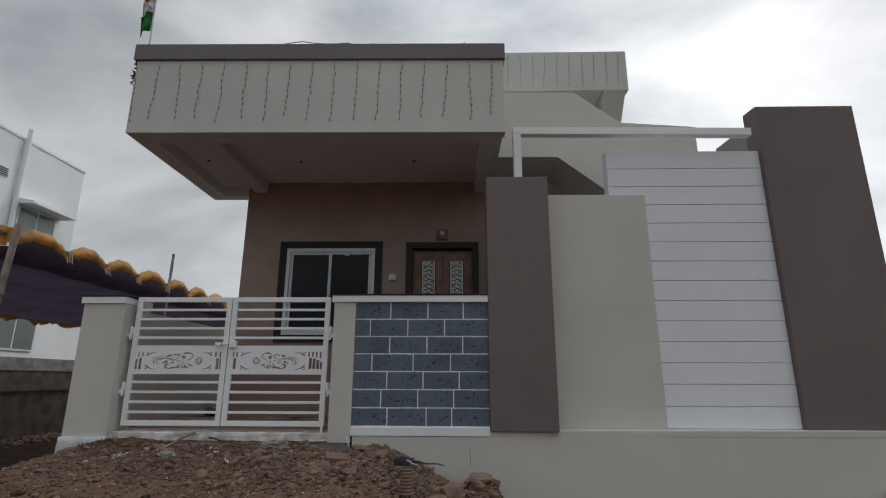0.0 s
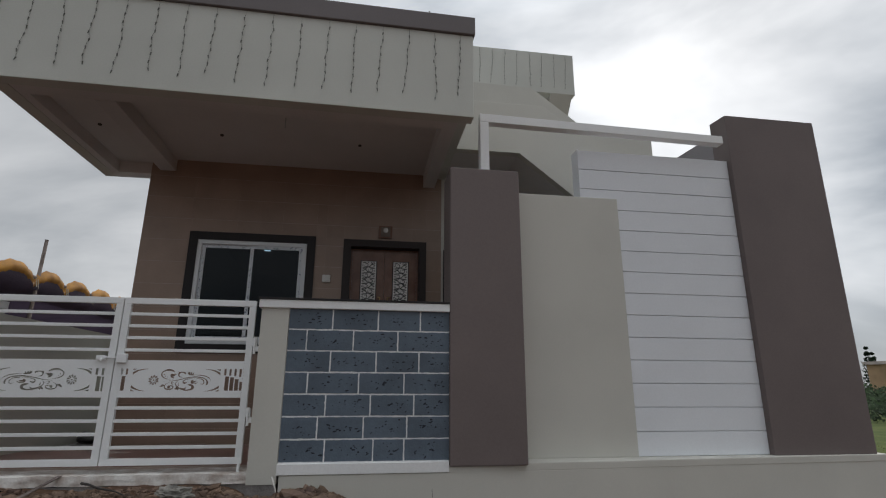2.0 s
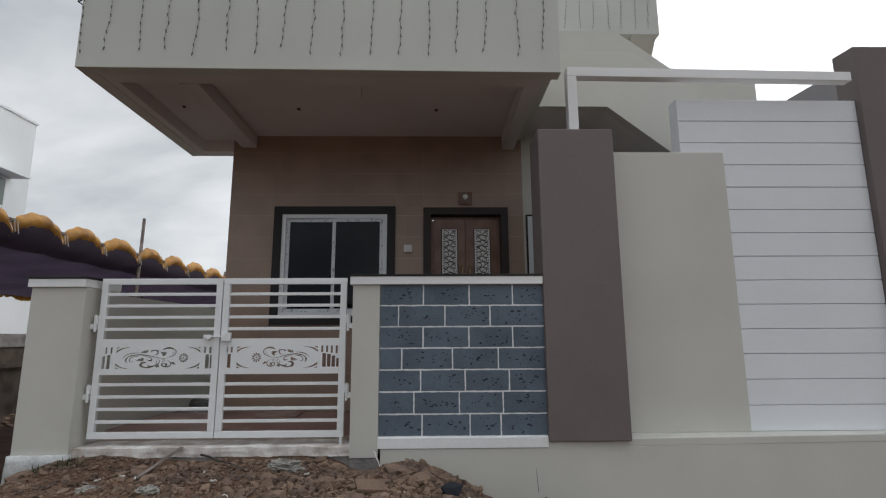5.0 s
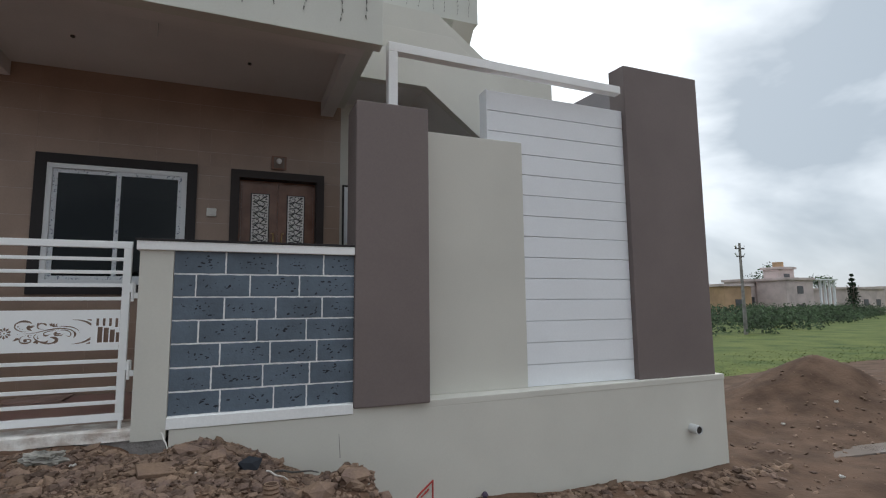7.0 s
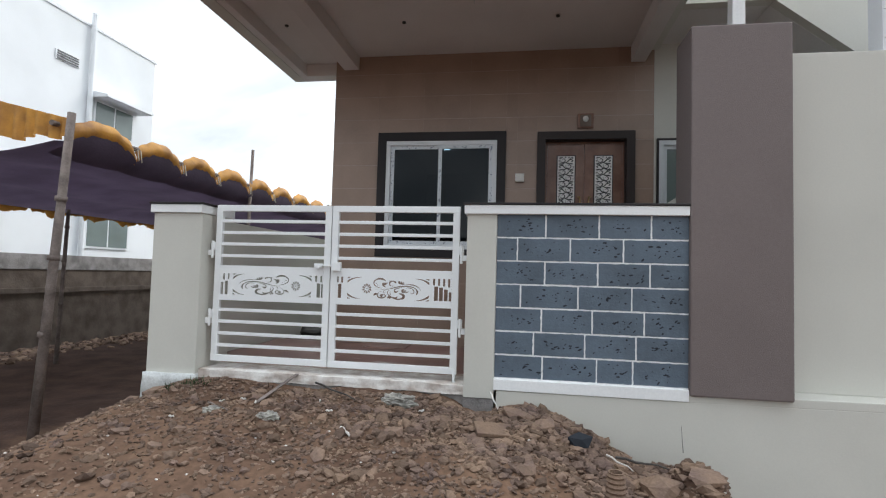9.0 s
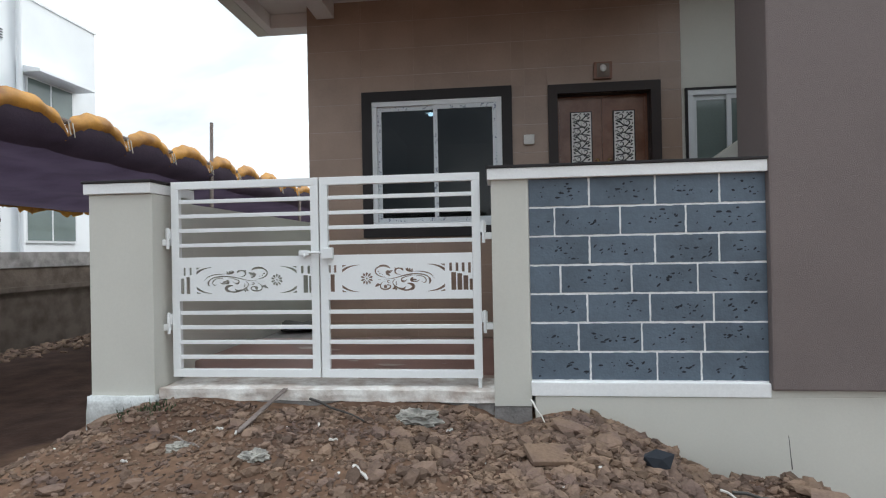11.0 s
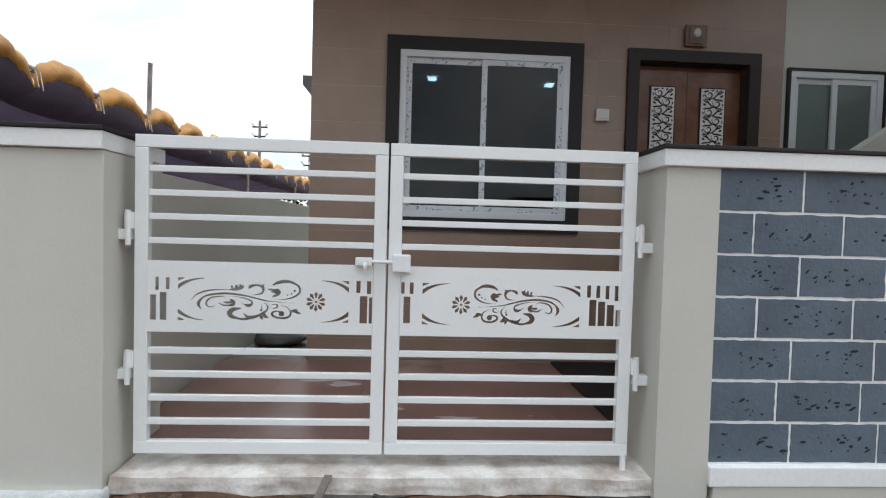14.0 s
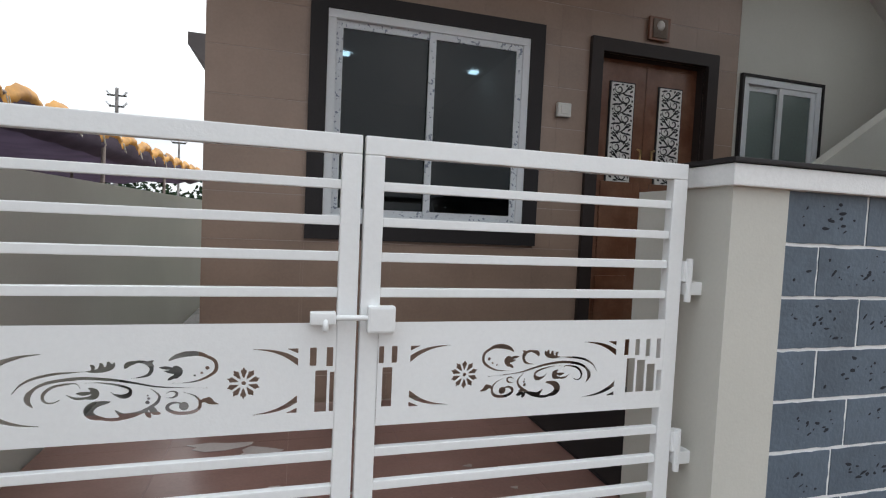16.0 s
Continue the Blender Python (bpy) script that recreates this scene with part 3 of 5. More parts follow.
def jali(x0, x1, z0, z1, y, parent):
    """A pale lattice panel with scrolls and leaves showing dark through it."""
    sheet = part("lattice", box(x0, x1, y - 0.002, y + 0.008, z0, z1), M_JALI, parent, "cream scrollwork lattice")
    f, w, b = 0.012, x1 - x0, None
    n = 10
    step = (z1 - z0 - 2 * f) / n
    lim = lambda p: (min(max(p[0], x0 + f), x1 - f), min(max(p[1], z0 + f), z1 - f))

    def put(pts, wd):
        return flat(ribbon([lim(p) for p in pts], wd), [], 0.002, y - 0.0035, b)

    for k in range(n):
        zc = z0 + f + (k + 0.5) * step
        m = 1 if k % 2 else -1
        cx = x0 + w * (0.5 - m * 0.17)
        P = lambda a, c: (x0 + w * (0.5 + m * a), zc + step * c)
        b = put([(cx + m * w * 0.2 * (1 - t / 17) * math.cos(0.5 * t + 2.6) * m, zc + w * 0.2 * (1 - t / 17) * math.sin(0.5 * t + 2.6)) for t in range(15)], 0.010)
        b = put(bez(P(-0.42, -0.62), P(0.30, -0.55), P(0.10, 0.35), P(0.42, 0.62), 10), 0.011)
        for p, q, v in (((0.30, -0.30), (0.42, -0.02), 0.016), ((0.16, 0.02), (0.38, 0.22), 0.014), ((0.12, 0.28), (0.20, 0.55), 0.014), ((-0.44, 0.30), (-0.18, 0.46), 0.014),
                        ((-0.44, -0.28), (-0.40, -0.02), 0.012), ((0.02, -0.52), (0.24, -0.62), 0.013), ((-0.10, 0.42), (0.02, 0.62), 0.012), ((0.30, 0.40), (0.44, 0.30), 0.012)):
            b = put(bez(P(*p), P(p[0] + 0.04, (2 * p[1] + q[1]) / 3), P(q[0] - 0.03, (p[1] + 2 * q[1]) / 3), P(*q), 6), v)
    part("lattice_opening", b, M_DARK, sheet, "dark scroll openings", kind="stuff")


for x0, x1, side in ((DX0 + 0.032, dm - 0.002, 1), (dm + 0.002, DX1 - 0.032, -1)):
    xc = -0.356 if side > 0 else 0.092
    leafd = part("door_leaf", flat([(x0, 1.185), (x1, 1.185), (x1, DZ1 - 0.032), (x0, DZ1 - 0.032)], [], 0.04, 8.225), M_WOOD, door, "teak door leaf")
    b = None
    for a, c in ((1.30, 1.85), (1.93, 2.60)):
        b = box(x0 + 0.08, x1 - 0.08, 8.194, 8.206, a, c, b, 0.004)
    part("raised_panel", b, M_WOOD, leafd)
    part("panel_rim", box(xc - 0.116, xc + 0.116, 8.197, 8.206, PZ0 - 0.012, PZ1 + 0.012), M_GRANITE, leafd)
    jali(xc - 0.103, xc + 0.103, PZ0, PZ1, 8.189, leafd)
    hx = dm - side * 0.052
    b = rod((hx, 8.155, 2.68), (hx, 8.155, 2.86), 0.010)
    rod((hx, 8.155, 2.70), (hx, 8.205, 2.70), 0.008, b)
    rod((hx, 8.155, 2.85), (hx - side * 0.03, 8.155, 2.86), 0.008, b)
    part("handle", b, M_BRASS, leafd, "brass pull handle", smooth=True)

plaque = thing("door_plaque", "small square carved brown plaque above the door", "plaque", (-0.13, 8.09, 3.70))
b = box(-0.235, -0.045, 8.075, 8.098, 3.69, 3.87, bevel=0.006)
part("plate", b, M_WOOD, plaque)
b = box(-0.205, -0.075, 8.066, 8.077, 3.708, 3.852, bevel=0.004)
part("relief", b, M_STONE, plaque)
b = bmesh.new()
bmesh.ops.create_uvsphere(b, u_segments=12, v_segments=8, radius=0.035, matrix=pose(-0.14, 8.066, 3.80) @ Matrix.Diagonal((1, 0.5, 1.1, 1)))
part("boss", b, M_JALI, plaque, smooth=True)
switch = thing("switch_box", "small square ivory switch box on the tiled wall", "switch", (-0.87, 8.09, 3.03))
part("cover", box(-0.978, -0.868, 8.065, 8.098, 3.03, 3.132, bevel=0.006), M_PLASTIC, switch)
part("rocker", box(-0.955, -0.89, 8.056, 8.068, 3.05, 3.11, bevel=0.003), M_PLASTIC, switch)

# ---- the gate ----
gate = thing("gate", "closed white steel double gate with cut-out scroll panels", "gate", (-2.61, 6.28, 0.97))
GX0, GX1, GZ0, GZ1, GY = -3.748, -1.415, 0.995, 2.465, 6.256


def cut_sheet(x0, x1, z0, z1, y0, y1, strokes, bars, wedges=(), step=0.0022):
    """A sheet in the x-z plane with tapering strokes and straight bars cut out: the cut's edge is traced cell by cell."""
    nx_, nz_ = round((x1 - x0) / step), round((z1 - z0) / step)
    X, Z = np.meshgrid(np.linspace(x0, x1, nx_ + 1), np.linspace(z0, z1, nz_ + 1), indexing="ij")
    D = np.full(X.shape, 1.0)
    for pts, wd in strokes:
        n = len(pts) - 1
        cx, cz = [p[0] for p in pts], [p[1] for p in pts]
        t = np.linspace(0, n, max(8, int(sum(math.hypot(cx[i + 1] - cx[i], cz[i + 1] - cz[i]) for i in range(n)) / 0.0025)))
        sx, sz = np.interp(t, range(n + 1), cx), np.interp(t, range(n + 1), cz)
        sw = np.maximum(wd / 2 * (0.16 + 0.84 * np.abs(np.sin(np.pi * t / n))), 0.0014)
        a, c = (X > min(cx) - wd) & (X < max(cx) + wd), (Z > min(cz) - wd) & (Z < max(cz) + wd)
        m = a & c
        d = np.min(np.hypot(X[m][:, None] - sx, Z[m][:, None] - sz) - sw, axis=1)
        D[m] = np.minimum(D[m], d)
    for pts, wd, xa, s in wedges:
        t = np.linspace(0, 1, 60)
        k = t * (len(pts) - 1)
        sx, sz = np.interp(k, range(len(pts)), [p[0] for p in pts]), np.interp(k, range(len(pts)), [p[1] for p in pts])
        d = np.min(np.hypot(X[..., None] - sx, Z[..., None] - sz) - wd / 2 * (1.05 - t), axis=2)
        D = np.minimum(D, np.maximum(d, s * (xa - X)))
    for shape in bars:
        if len(shape) == 4:
            a, c, e, g = shape
            D = np.minimum(D, np.maximum(np.maximum(a - X, X - c), np.maximum(e - Z, Z - g)))
            continue
        area = (shape[1][0] - shape[0][0]) * (shape[2][1] - shape[0][1]) - (shape[1][1] - shape[0][1]) * (shape[2][0] - shape[0][0])
        edge = []
        for p, q in zip(shape, shape[1:] + shape[:1]):
            out = ((q[1] - p[1]) * (X - p[0]) - (q[0] - p[0]) * (Z - p[1])) / math.hypot(q[0] - p[0], q[1] - p[1])
            edge.append(out * (1 if area > 0 else -1))
        D = np.minimum(D, np.maximum.reduce(edge))
    solid = D > 0
    v, f = [], []

    def emit(poly):
        i = len(v)
        n = len(poly)
        v.extend((p[0], y0, p[1]) for p in poly)
        v.extend((p[0], y1, p[1]) for p in poly)
        f.append(tuple(range(i, i + n)))
        f.append(tuple(range(i + 2 * n - 1, i + n - 1, -1)))
        return i, n

    full = solid[:-1, :-1] & solid[1:, :-1] & solid[:-1, 1:] & solid[1:, 1:]
    none = ~(solid[:-1, :-1] | solid[1:, :-1] | solid[:-1, 1:] | solid[1:, 1:])
    for j in range(nz_):
        i = 0
        while i < nx_:
            if full[i, j]:
                k = i
                while k < nx_ and full[k, j]:
                    k += 1
                emit([(X[i, j], Z[i, j]), (X[k, j], Z[k, j]), (X[k, j + 1], Z[k, j + 1]), (X[i, j + 1], Z[i, j + 1])])
                i = k
                continue
            if not none[i, j]:
                ring = [(i, j), (i + 1, j), (i + 1, j + 1), (i, j + 1)]
                poly, cut = [], []
                for q in range(4):
                    a, c = ring[q], ring[(q + 1) % 4]
                    if solid[a]:
                        poly.append((X[a], Z[a]))
                    if solid[a] != solid[c]:
                        u = D[a] / (D[a] - D[c])
                        u = min(max(u, 0.02), 0.98)
                        cut.append(len(poly))
                        poly.append((X[a] + u * (X[c] - X[a]), Z[a] + u * (Z[c] - Z[a])))
                if len(poly) >= 3:
                    b0, n = emit(poly)
                    for a, c in zip(cut[::2], cut[1::2]):
                        f.append((b0 + a, b0 + c, b0 + n + c, b0 + n + a))
            i += 1
    return v, [], f


def smooth_run(pts, n=7):
    """A curve through the given points."""
    out = []
    q = [pts[0]] + list(pts) + [pts[-1]]
    for a, b_, c, d in zip(q, q[1:], q[2:], q[3:]):
        for i in range(n):
            t = i / n
            out.append(tuple(0.5 * (2 * b_[k] + (c[k] - a[k]) * t + (2 * a[k] - 5 * b_[k] + 4 * c[k] - d[k]) * t * t + (3 * b_[k] - a[k] - 3 * c[k] + d[k]) * t ** 3) for k in (0, 1)))
    return out + [pts[-1]]


def scroll_pattern(x0, x1, z0, z1, flip):
    """Tapering strokes, wedges and bars of the scrollwork, in unit coordinates of the panel, mirrored on one leaf."""
    w, h = x1 - x0, z1 - z0
    P = lambda u, v: (x0 + (0.352 + (0.65 - u) * 0.845 if flip else u) * w, z0 + v * h)
    Q = lambda u, v: (x0 + u * w, z0 + v * h)
    st, bars, wedges = [], [], []

    def run(width, *pts):
        st.append((smooth_run([P(*p) for p in pts]), width * h * 0.72))

    def dot(u, v, width):
        run(width, (u, v), (u + 0.0015, v), (u + 0.003, v))

    def bar(u, v0, v1, wd=0.0135):
        a, c = Q(u, v0), Q(u + wd, v1)
        bars.append((a[0], c[0], a[1], c[1]))

    # upper tendril with its leaf
    run(0.034, (0.192, 0.45), (0.21, 0.52), (0.24, 0.57), (0.28, 0.598), (0.32, 0.607), (0.362, 0.613))
    run(0.061, (0.355, 0.612), (0.376, 0.612), (0.40, 0.626), (0.417, 0.648), (0.421, 0.683))
    run(0.043, (0.369, 0.625), (0.372, 0.648), (0.365, 0.665))
    run(0.051, (0.384, 0.630), (0.391, 0.655), (0.388, 0.68))
    run(0.051, (0.402, 0.640), (0.409, 0.665), (0.405, 0.69))
    # main stem
    run(0.042, (0.237, 0.33), (0.225, 0.37), (0.226, 0.43), (0.24, 0.485), (0.265, 0.525), (0.30, 0.546), (0.34, 0.556), (0.38, 0.549), (0.426, 0.53), (0.475, 0.497), (0.524, 0.463), (0.59, 0.445), (0.65, 0.436))
    run(0.064, (0.237, 0.33), (0.225, 0.38), (0.228, 0.44), (0.243, 0.49))
    # inner curls
    run(0.036, (0.343, 0.475), (0.333, 0.512), (0.309, 0.512), (0.279, 0.491), (0.261, 0.442), (0.259, 0.393), (0.268, 0.363), (0.283, 0.363), (0.296, 0.384))
    run(0.038, (0.311, 0.424), (0.329, 0.392), (0.348, 0.387), (0.369, 0.405))
    run(0.079, (0.362, 0.474), (0.377, 0.442), (0.374, 0.40), (0.352, 0.385))
    run(0.051, (0.334, 0.433), (0.351, 0.427), (0.372, 0.436))
    run(0.036, (0.351, 0.518), (0.387, 0.515), (0.427, 0.491), (0.456, 0.457), (0.459, 0.418), (0.446, 0.395), (0.427, 0.399), (0.413, 0.436))
    run(0.061, (0.462, 0.452), (0.457, 0.405), (0.44, 0.390), (0.418, 0.415))
    # great lower scroll
    run(0.047, (0.412, 0.348), (0.383, 0.341), (0.364, 0.296), (0.367, 0.241), (0.397, 0.205), (0.428, 0.197), (0.468, 0.223), (0.50, 0.271), (0.525, 0.326), (0.53, 0.378), (0.521, 0.418), (0.508, 0.448))
    run(0.105, (0.412, 0.350), (0.377, 0.330), (0.362, 0.28), (0.373, 0.228), (0.410, 0.200))
    run(0.072, (0.424, 0.275), (0.444, 0.226), (0.468, 0.230), (0.50, 0.268))
    run(0.058, (0.497, 0.255), (0.503, 0.225), (0.510, 0.198))
    run(0.060, (0.507, 0.262), (0.520, 0.238), (0.534, 0.229))
    run(0.072, (0.511, 0.285), (0.517, 0.255), (0.519, 0.222))
    # small curls and bud
    run(0.030, (0.532, 0.380), (0.557, 0.360), (0.571, 0.375), (0.573, 0.405), (0.56, 0.418), (0.546, 0.399))
    run(0.048, (0.590, 0.407), (0.616, 0.375), (0.631, 0.326), (0.631, 0.262), (0.612, 0.225), (0.578, 0.222), (0.553, 0.256), (0.552, 0.296), (0.568, 0.317), (0.588, 0.305), (0.598, 0.28))
    dot(0.590, 0.282, 0.11)
    run(0.065, (0.629, 0.300), (0.645, 0.328), (0.660, 0.305), (0.680, 0.286))
    run(0.040, (0.640, 0.325), (0.655, 0.340), (0.668, 0.312))
    # hook
    run(0.048, (0.445, 0.640), (0.457, 0.674), (0.482, 0.683), (0.50, 0.665), (0.51, 0.619), (0.504, 0.573), (0.488, 0.552), (0.462, 0.543))
    run(0.061, (0.446, 0.630), (0.454, 0.665), (0.476, 0.682))
    run(0.051, (0.507, 0.600), (0.511, 0.643), (0.503, 0.672), (0.516, 0.690))
    # upper loop and claw
    run(0.045, (0.553, 0.695), (0.572, 0.723), (0.605, 0.747), (0.639, 0.723), (0.665, 0.683), (0.673, 0.628), (0.667, 0.57), (0.64, 0.518), (0.607, 0.491), (0.562, 0.488))
    run(0.072, (0.551, 0.682), (0.569, 0.718), (0.60, 0.740), (0.635, 0.732), (0.668, 0.675))
    run(0.094, (0.565, 0.632), (0.577, 0.590), (0.568, 0.53))
    run(0.045, (0.528, 0.627), (0.548, 0.622), (0.572, 0.607))
    run(0.045, (0.541, 0.595), (0.559, 0.585), (0.575, 0.575))
    run(0.047, (0.550, 0.515), (0.562, 0.538), (0.575, 0.555))
    for u, v, k in ((0.648, 0.613, 0.05), (0.634, 0.57, 0.035), (0.616, 0.549, 0.03), (0.500, 0.330, 0.05), (0.503, 0.363, 0.035), (0.500, 0.39, 0.025)):
        dot(u, v, k)
    # ten-petalled flower
    fc = P(0.745, 0.463)
    for k in range(10):
        a = math.pi * (k / 5 + 0.5)
        st.append(([(fc[0] + q * h * math.cos(a), fc[1] + q * h * math.sin(a)) for q in (0.045, 0.07, 0.095, 0.12, 0.142)], 0.036 * h))
        for e in (a - 0.17, a + 0.17):
            st.append(([(fc[0] + q * h * math.cos(e), fc[1] + q * h * math.sin(e)) for q in (0.090, 0.10, 0.11, 0.120)], 0.016 * h))
    st.append(([fc, (fc[0] + 0.001, fc[1])], 0.04 * h))
    # corner crescents and triangles
    c0, c1 = (0.098, 0.812) if flip else (0.134, 0.893)
    for u0, s in ((c0, 1), (c1, -1)):
        for v0, v1 in ((0.768, -1), (0.168, 1)):
            pts = smooth_run([Q(u0 - 0.012 * s, v0 + v1 * 0.155), Q(u0 + 0.03 * s, v0 + v1 * 0.068), Q(u0 + 0.075 * s, v0 + v1 * 0.02), Q(u0 + 0.128 * s, v0)])
            wedges.append((pts, 0.062 * h, Q(u0, 0)[0], s))
            bars.append((Q(u0, v0), Q(u0 + 0.034 * s, v0), Q(u0, v0 + v1 * 0.05)))
    return st, bars, bar, wedges


def leaf(x0, x1, flip, kind):
    side = part("gate_leaf", None or stiles(x0, x1), M_GATE, gate, "white steel tube frame of a gate leaf")
    for d in (0.151, 0.261, 0.370, 0.481, 0.990, 1.100, 1.211, 1.322):
        z = GZ1 - d
        part("bar", box(x0 + 0.06, x1 - 0.06, GY - 0.012, GY + 0.012, z - 0.0145, z + 0.0145, bevel=0.003), M_GATE, side)
    z0, z1 = GZ1 - 0.900, GZ1 - 0.572
    a, c = x0 + 0.06, x1 - 0.06
    st, bars, bar, wedges = scroll_pattern(a, c, z0, z1, flip)
    if flip:
        bar(0.003, 0.605, 0.77, 0.015)
        bar(0.041, 0.605, 0.77, 0.017)
        bar(0.015, 0.18, 0.565, 0.030)
        for k in range(4):
            bar(0.843 + 0.0425 * k, 0.607 - 0.005 * k * k, 0.785, 0.018)
        for k in range(4):
            bar(0.855 + 0.041 * k, 0.19, 0.575 - 0.012 * k - 0.012 * k * k, 0.033)
    else:
        bar(0.926, 0.60, 0.772, 0.019)
        bar(0.974, 0.59, 0.772, 0.019)
        bar(0.943, 0.165, 0.557, 0.034)
        bar(0.985, 0.165, 0.54, 0.014)
        bar(0.035, 0.585, 0.768, 0.015)
        bar(0.081, 0.595, 0.768, 0.016)
        bar(0.012, 0.165, 0.52, 0.027)
        bar(0.055, 0.165, 0.555, 0.029)
    part("scroll_panel", cut_sheet(a - 0.0, c + 0.0, z0, z1, GY - 0.022, GY - 0.018, st, bars, wedges), M_GATE, side, "white sheet with scrolls, flower and bars cut out")
    return side


def stiles(x0, x1):
    b = box(x0, x1, GY - 0.02, GY + 0.02, GZ1 - 0.058, GZ1, bevel=0.004)
    box(x0, x1, GY - 0.02, GY + 0.02, GZ0, GZ0 + 0.058, b, 0.004)
    box(x0, x0 + 0.06, GY - 0.02, GY + 0.02, GZ0 + 0.058, GZ1 - 0.058, b, 0.004)
    box(x1 - 0.06, x1, GY - 0.02, GY + 0.02, GZ0 + 0.058, GZ1 - 0.058, b, 0.004)
    return b


GM = -2.597
l1 = leaf(GX0, GM - 0.005, False, 0)
l2 = leaf(GM + 0.005, GX1, True, 1)
for x, s, lf in ((GX0, -1, l1), (GX1, 1, l2)):
    for z in (2.04, 1.40):
        b = box(min(x, x + s * 0.04), max(x, x + s * 0.04), GY - 0.03, GY + 0.01, z - 0.005, z + 0.07, bevel=0.003)
        box(min(x + s * 0.012, x + s * 0.085), max(x + s * 0.012, x + s * 0.085), GY - 0.035, GY + 0.01, z - 0.055, z - 0.007, b, 0.003)
        rod((x + s * 0.022, GY - 0.03, z - 0.08), (x + s * 0.022, GY - 0.03, z + 0.08), 0.012, b)
        part("hinge", b, M_GATE, lf, "white painted hinge")
b = rod((GM - 0.12, GY - 0.045, 1.912), (GM + 0.08, GY - 0.045, 1.912), 0.009)
rod((GM - 0.10, GY - 0.045, 1.912), (GM - 0.10, GY - 0.06, 1.875), 0.009, b)
box(GM - 0.145, GM - 0.07, GY - 0.055, GY - 0.02, 1.892, 1.93, b, 0.004)
part("bolt", b, M_GATE, gate, "white sliding bolt", smooth=True)
part("bolt_plate", box(GM + 0.025, GM + 0.11, GY - 0.058, GY - 0.02, 1.865, 1.948, bevel=0.008), M_GATE, gate)
part("drop_pin", rod((GX1 - 0.02, GY - 0.02, 0.91), (GX1 - 0.02, GY - 0.02, 1.0), 0.014), M_GATE, gate)

# ---- forecourt details ----
entry = structure("entry_slab", box(-1.30, 3.9, 6.52, 8.09, FLOOR_Z + 0.002, FLOOR_Z + 0.022, bevel=0.004), M_GRANITE, "flat dark slab over the floor before the door", "floor")
sheet = thing("floor_rag", "crumpled dark rag on the forecourt floor", "rag", (-3.6, 8.6, 0.965))
own = bmesh.new()
bmesh.ops.create_icosphere(own, subdivisions=3, radius=0.22, matrix=pose(-3.72, 8.7, 1.0) @ Matrix.Diagonal((1.1, 0.9, 0.35, 1)))
for v in own.verts:
    v.co += 0.06 * noise.noise_vector(v.co * 6)
part("cloth", own, M_STEEL, sheet, smooth=True)
# Paler sheet laid on the tiles: a floor reflection put into colour.
M_REFLECTION = mat("painted_reflection", (0.40, 0.27, 0.23), 0.5, big=0.2, big_size=3)
mat_b = thing("loose_slab", "thin pale sheet standing in for a reflection on the forecourt tiles", "slab", (-2.2, 7.55, 0.965))
part("sheet", box(-2.72, -2.22, 7.68, 8.08, 0.967, 0.985), M_REFLECTION, mat_b)

M_WHITISH = mat("whitish_floor_patch", (0.55, 0.48, 0.45), 0.6, bump=0)
for k, (x, y, w_, d_) in enumerate(((-3.15, 7.55, 0.16, 0.05), (-2.95, 7.45, 0.10, 0.06), (-2.85, 7.05, 0.06, 0.02), (-2.55, 6.95, 0.04, 0.02), (-1.9, 7.1, 0.025, 0.015), (-1.75, 6.85, 0.02, 0.012), (-2.2, 6.8, 0.12, 0.03))):
    sm = thing("smear", "irregular whitish patch on the forecourt tiles", "stain", (x, y, FLOOR_Z), group="splashes on the forecourt")
    part("film", prism([(x + w_ * math.cos(a * 0.628) * (1 + 0.35 * math.sin(a * 2.1 + k)), y + d_ * math.sin(a * 0.628) * (1 + 0.3 * math.cos(a * 1.7 + k))) for a in range(10)], "z", FLOOR_Z + 0.0005, FLOOR_Z + 0.0025), M_WHITISH, sm)

# ---- light strings ----
def light_string(x, z0, z1, y, seed, label, group):
    st = thing("light_string", label, "light string", (x, y, z0), group=group)
    rnd = random.Random(seed)
    drift = rnd.uniform(-0.055, 0.02)
    ps = []
    n = 9
    for k in range(n + 1):
        t = k / n
        ps.append(Vector((x + drift * t * t + rnd.uniform(-0.012, 0.012), y - 0.008, z0 + (z1 - z0) * t)))
    b = None
    for p, q in zip(ps, ps[1:]):
        b = rod(p, q, 0.0013, b, 4)
    part("wire", b, M_WIRE, st)
    for k in range(1, n + 1):
        b = bmesh.new()
        p = ps[k]
        rod(p, p + Vector((rnd.uniform(-0.01, 0.01), -0.004, -0.035)), 0.0075, b, 5, 0.004)
        part("bulb", b, M_BULB, st)


for k in range(17):
    rr = random.Random(k * 7 + 3)
    light_string(-4.08 + 0.2895 * k, 5.512 + 0.003 * (16 - k), rr.uniform(4.68, 4.78), 5.998, k, "unlit dark light string hanging on the canopy front", "light strings on the canopy")
for k in range(10):
    light_string(1.32 + 0.285 * k, 9.0, 8.16, 10.795, 40 + k, "unlit light string hanging on the stair room", "light strings on the stair room")
loop = thing("loose_cable", "loose dark cable lying along the parapet top", "cable", (-1.7, 6.05, 5.79))
b = None
pts = [Vector((-4.05 + 4.7 * k / 40, 6.03 + 0.03 * math.sin(k), 5.802 - 0.055 * k / 40 + 0.012 * abs(math.sin(k * 1.3)) + (0.05 * math.sin((k - 15) / 9 * math.pi) if 15 < k < 24 else 0))) for k in range(41)]
for p, q in zip(pts, pts[1:]):
    b = rod(p, q, 0.006, b, 5)
part("cable", b, M_WIRE, loop)
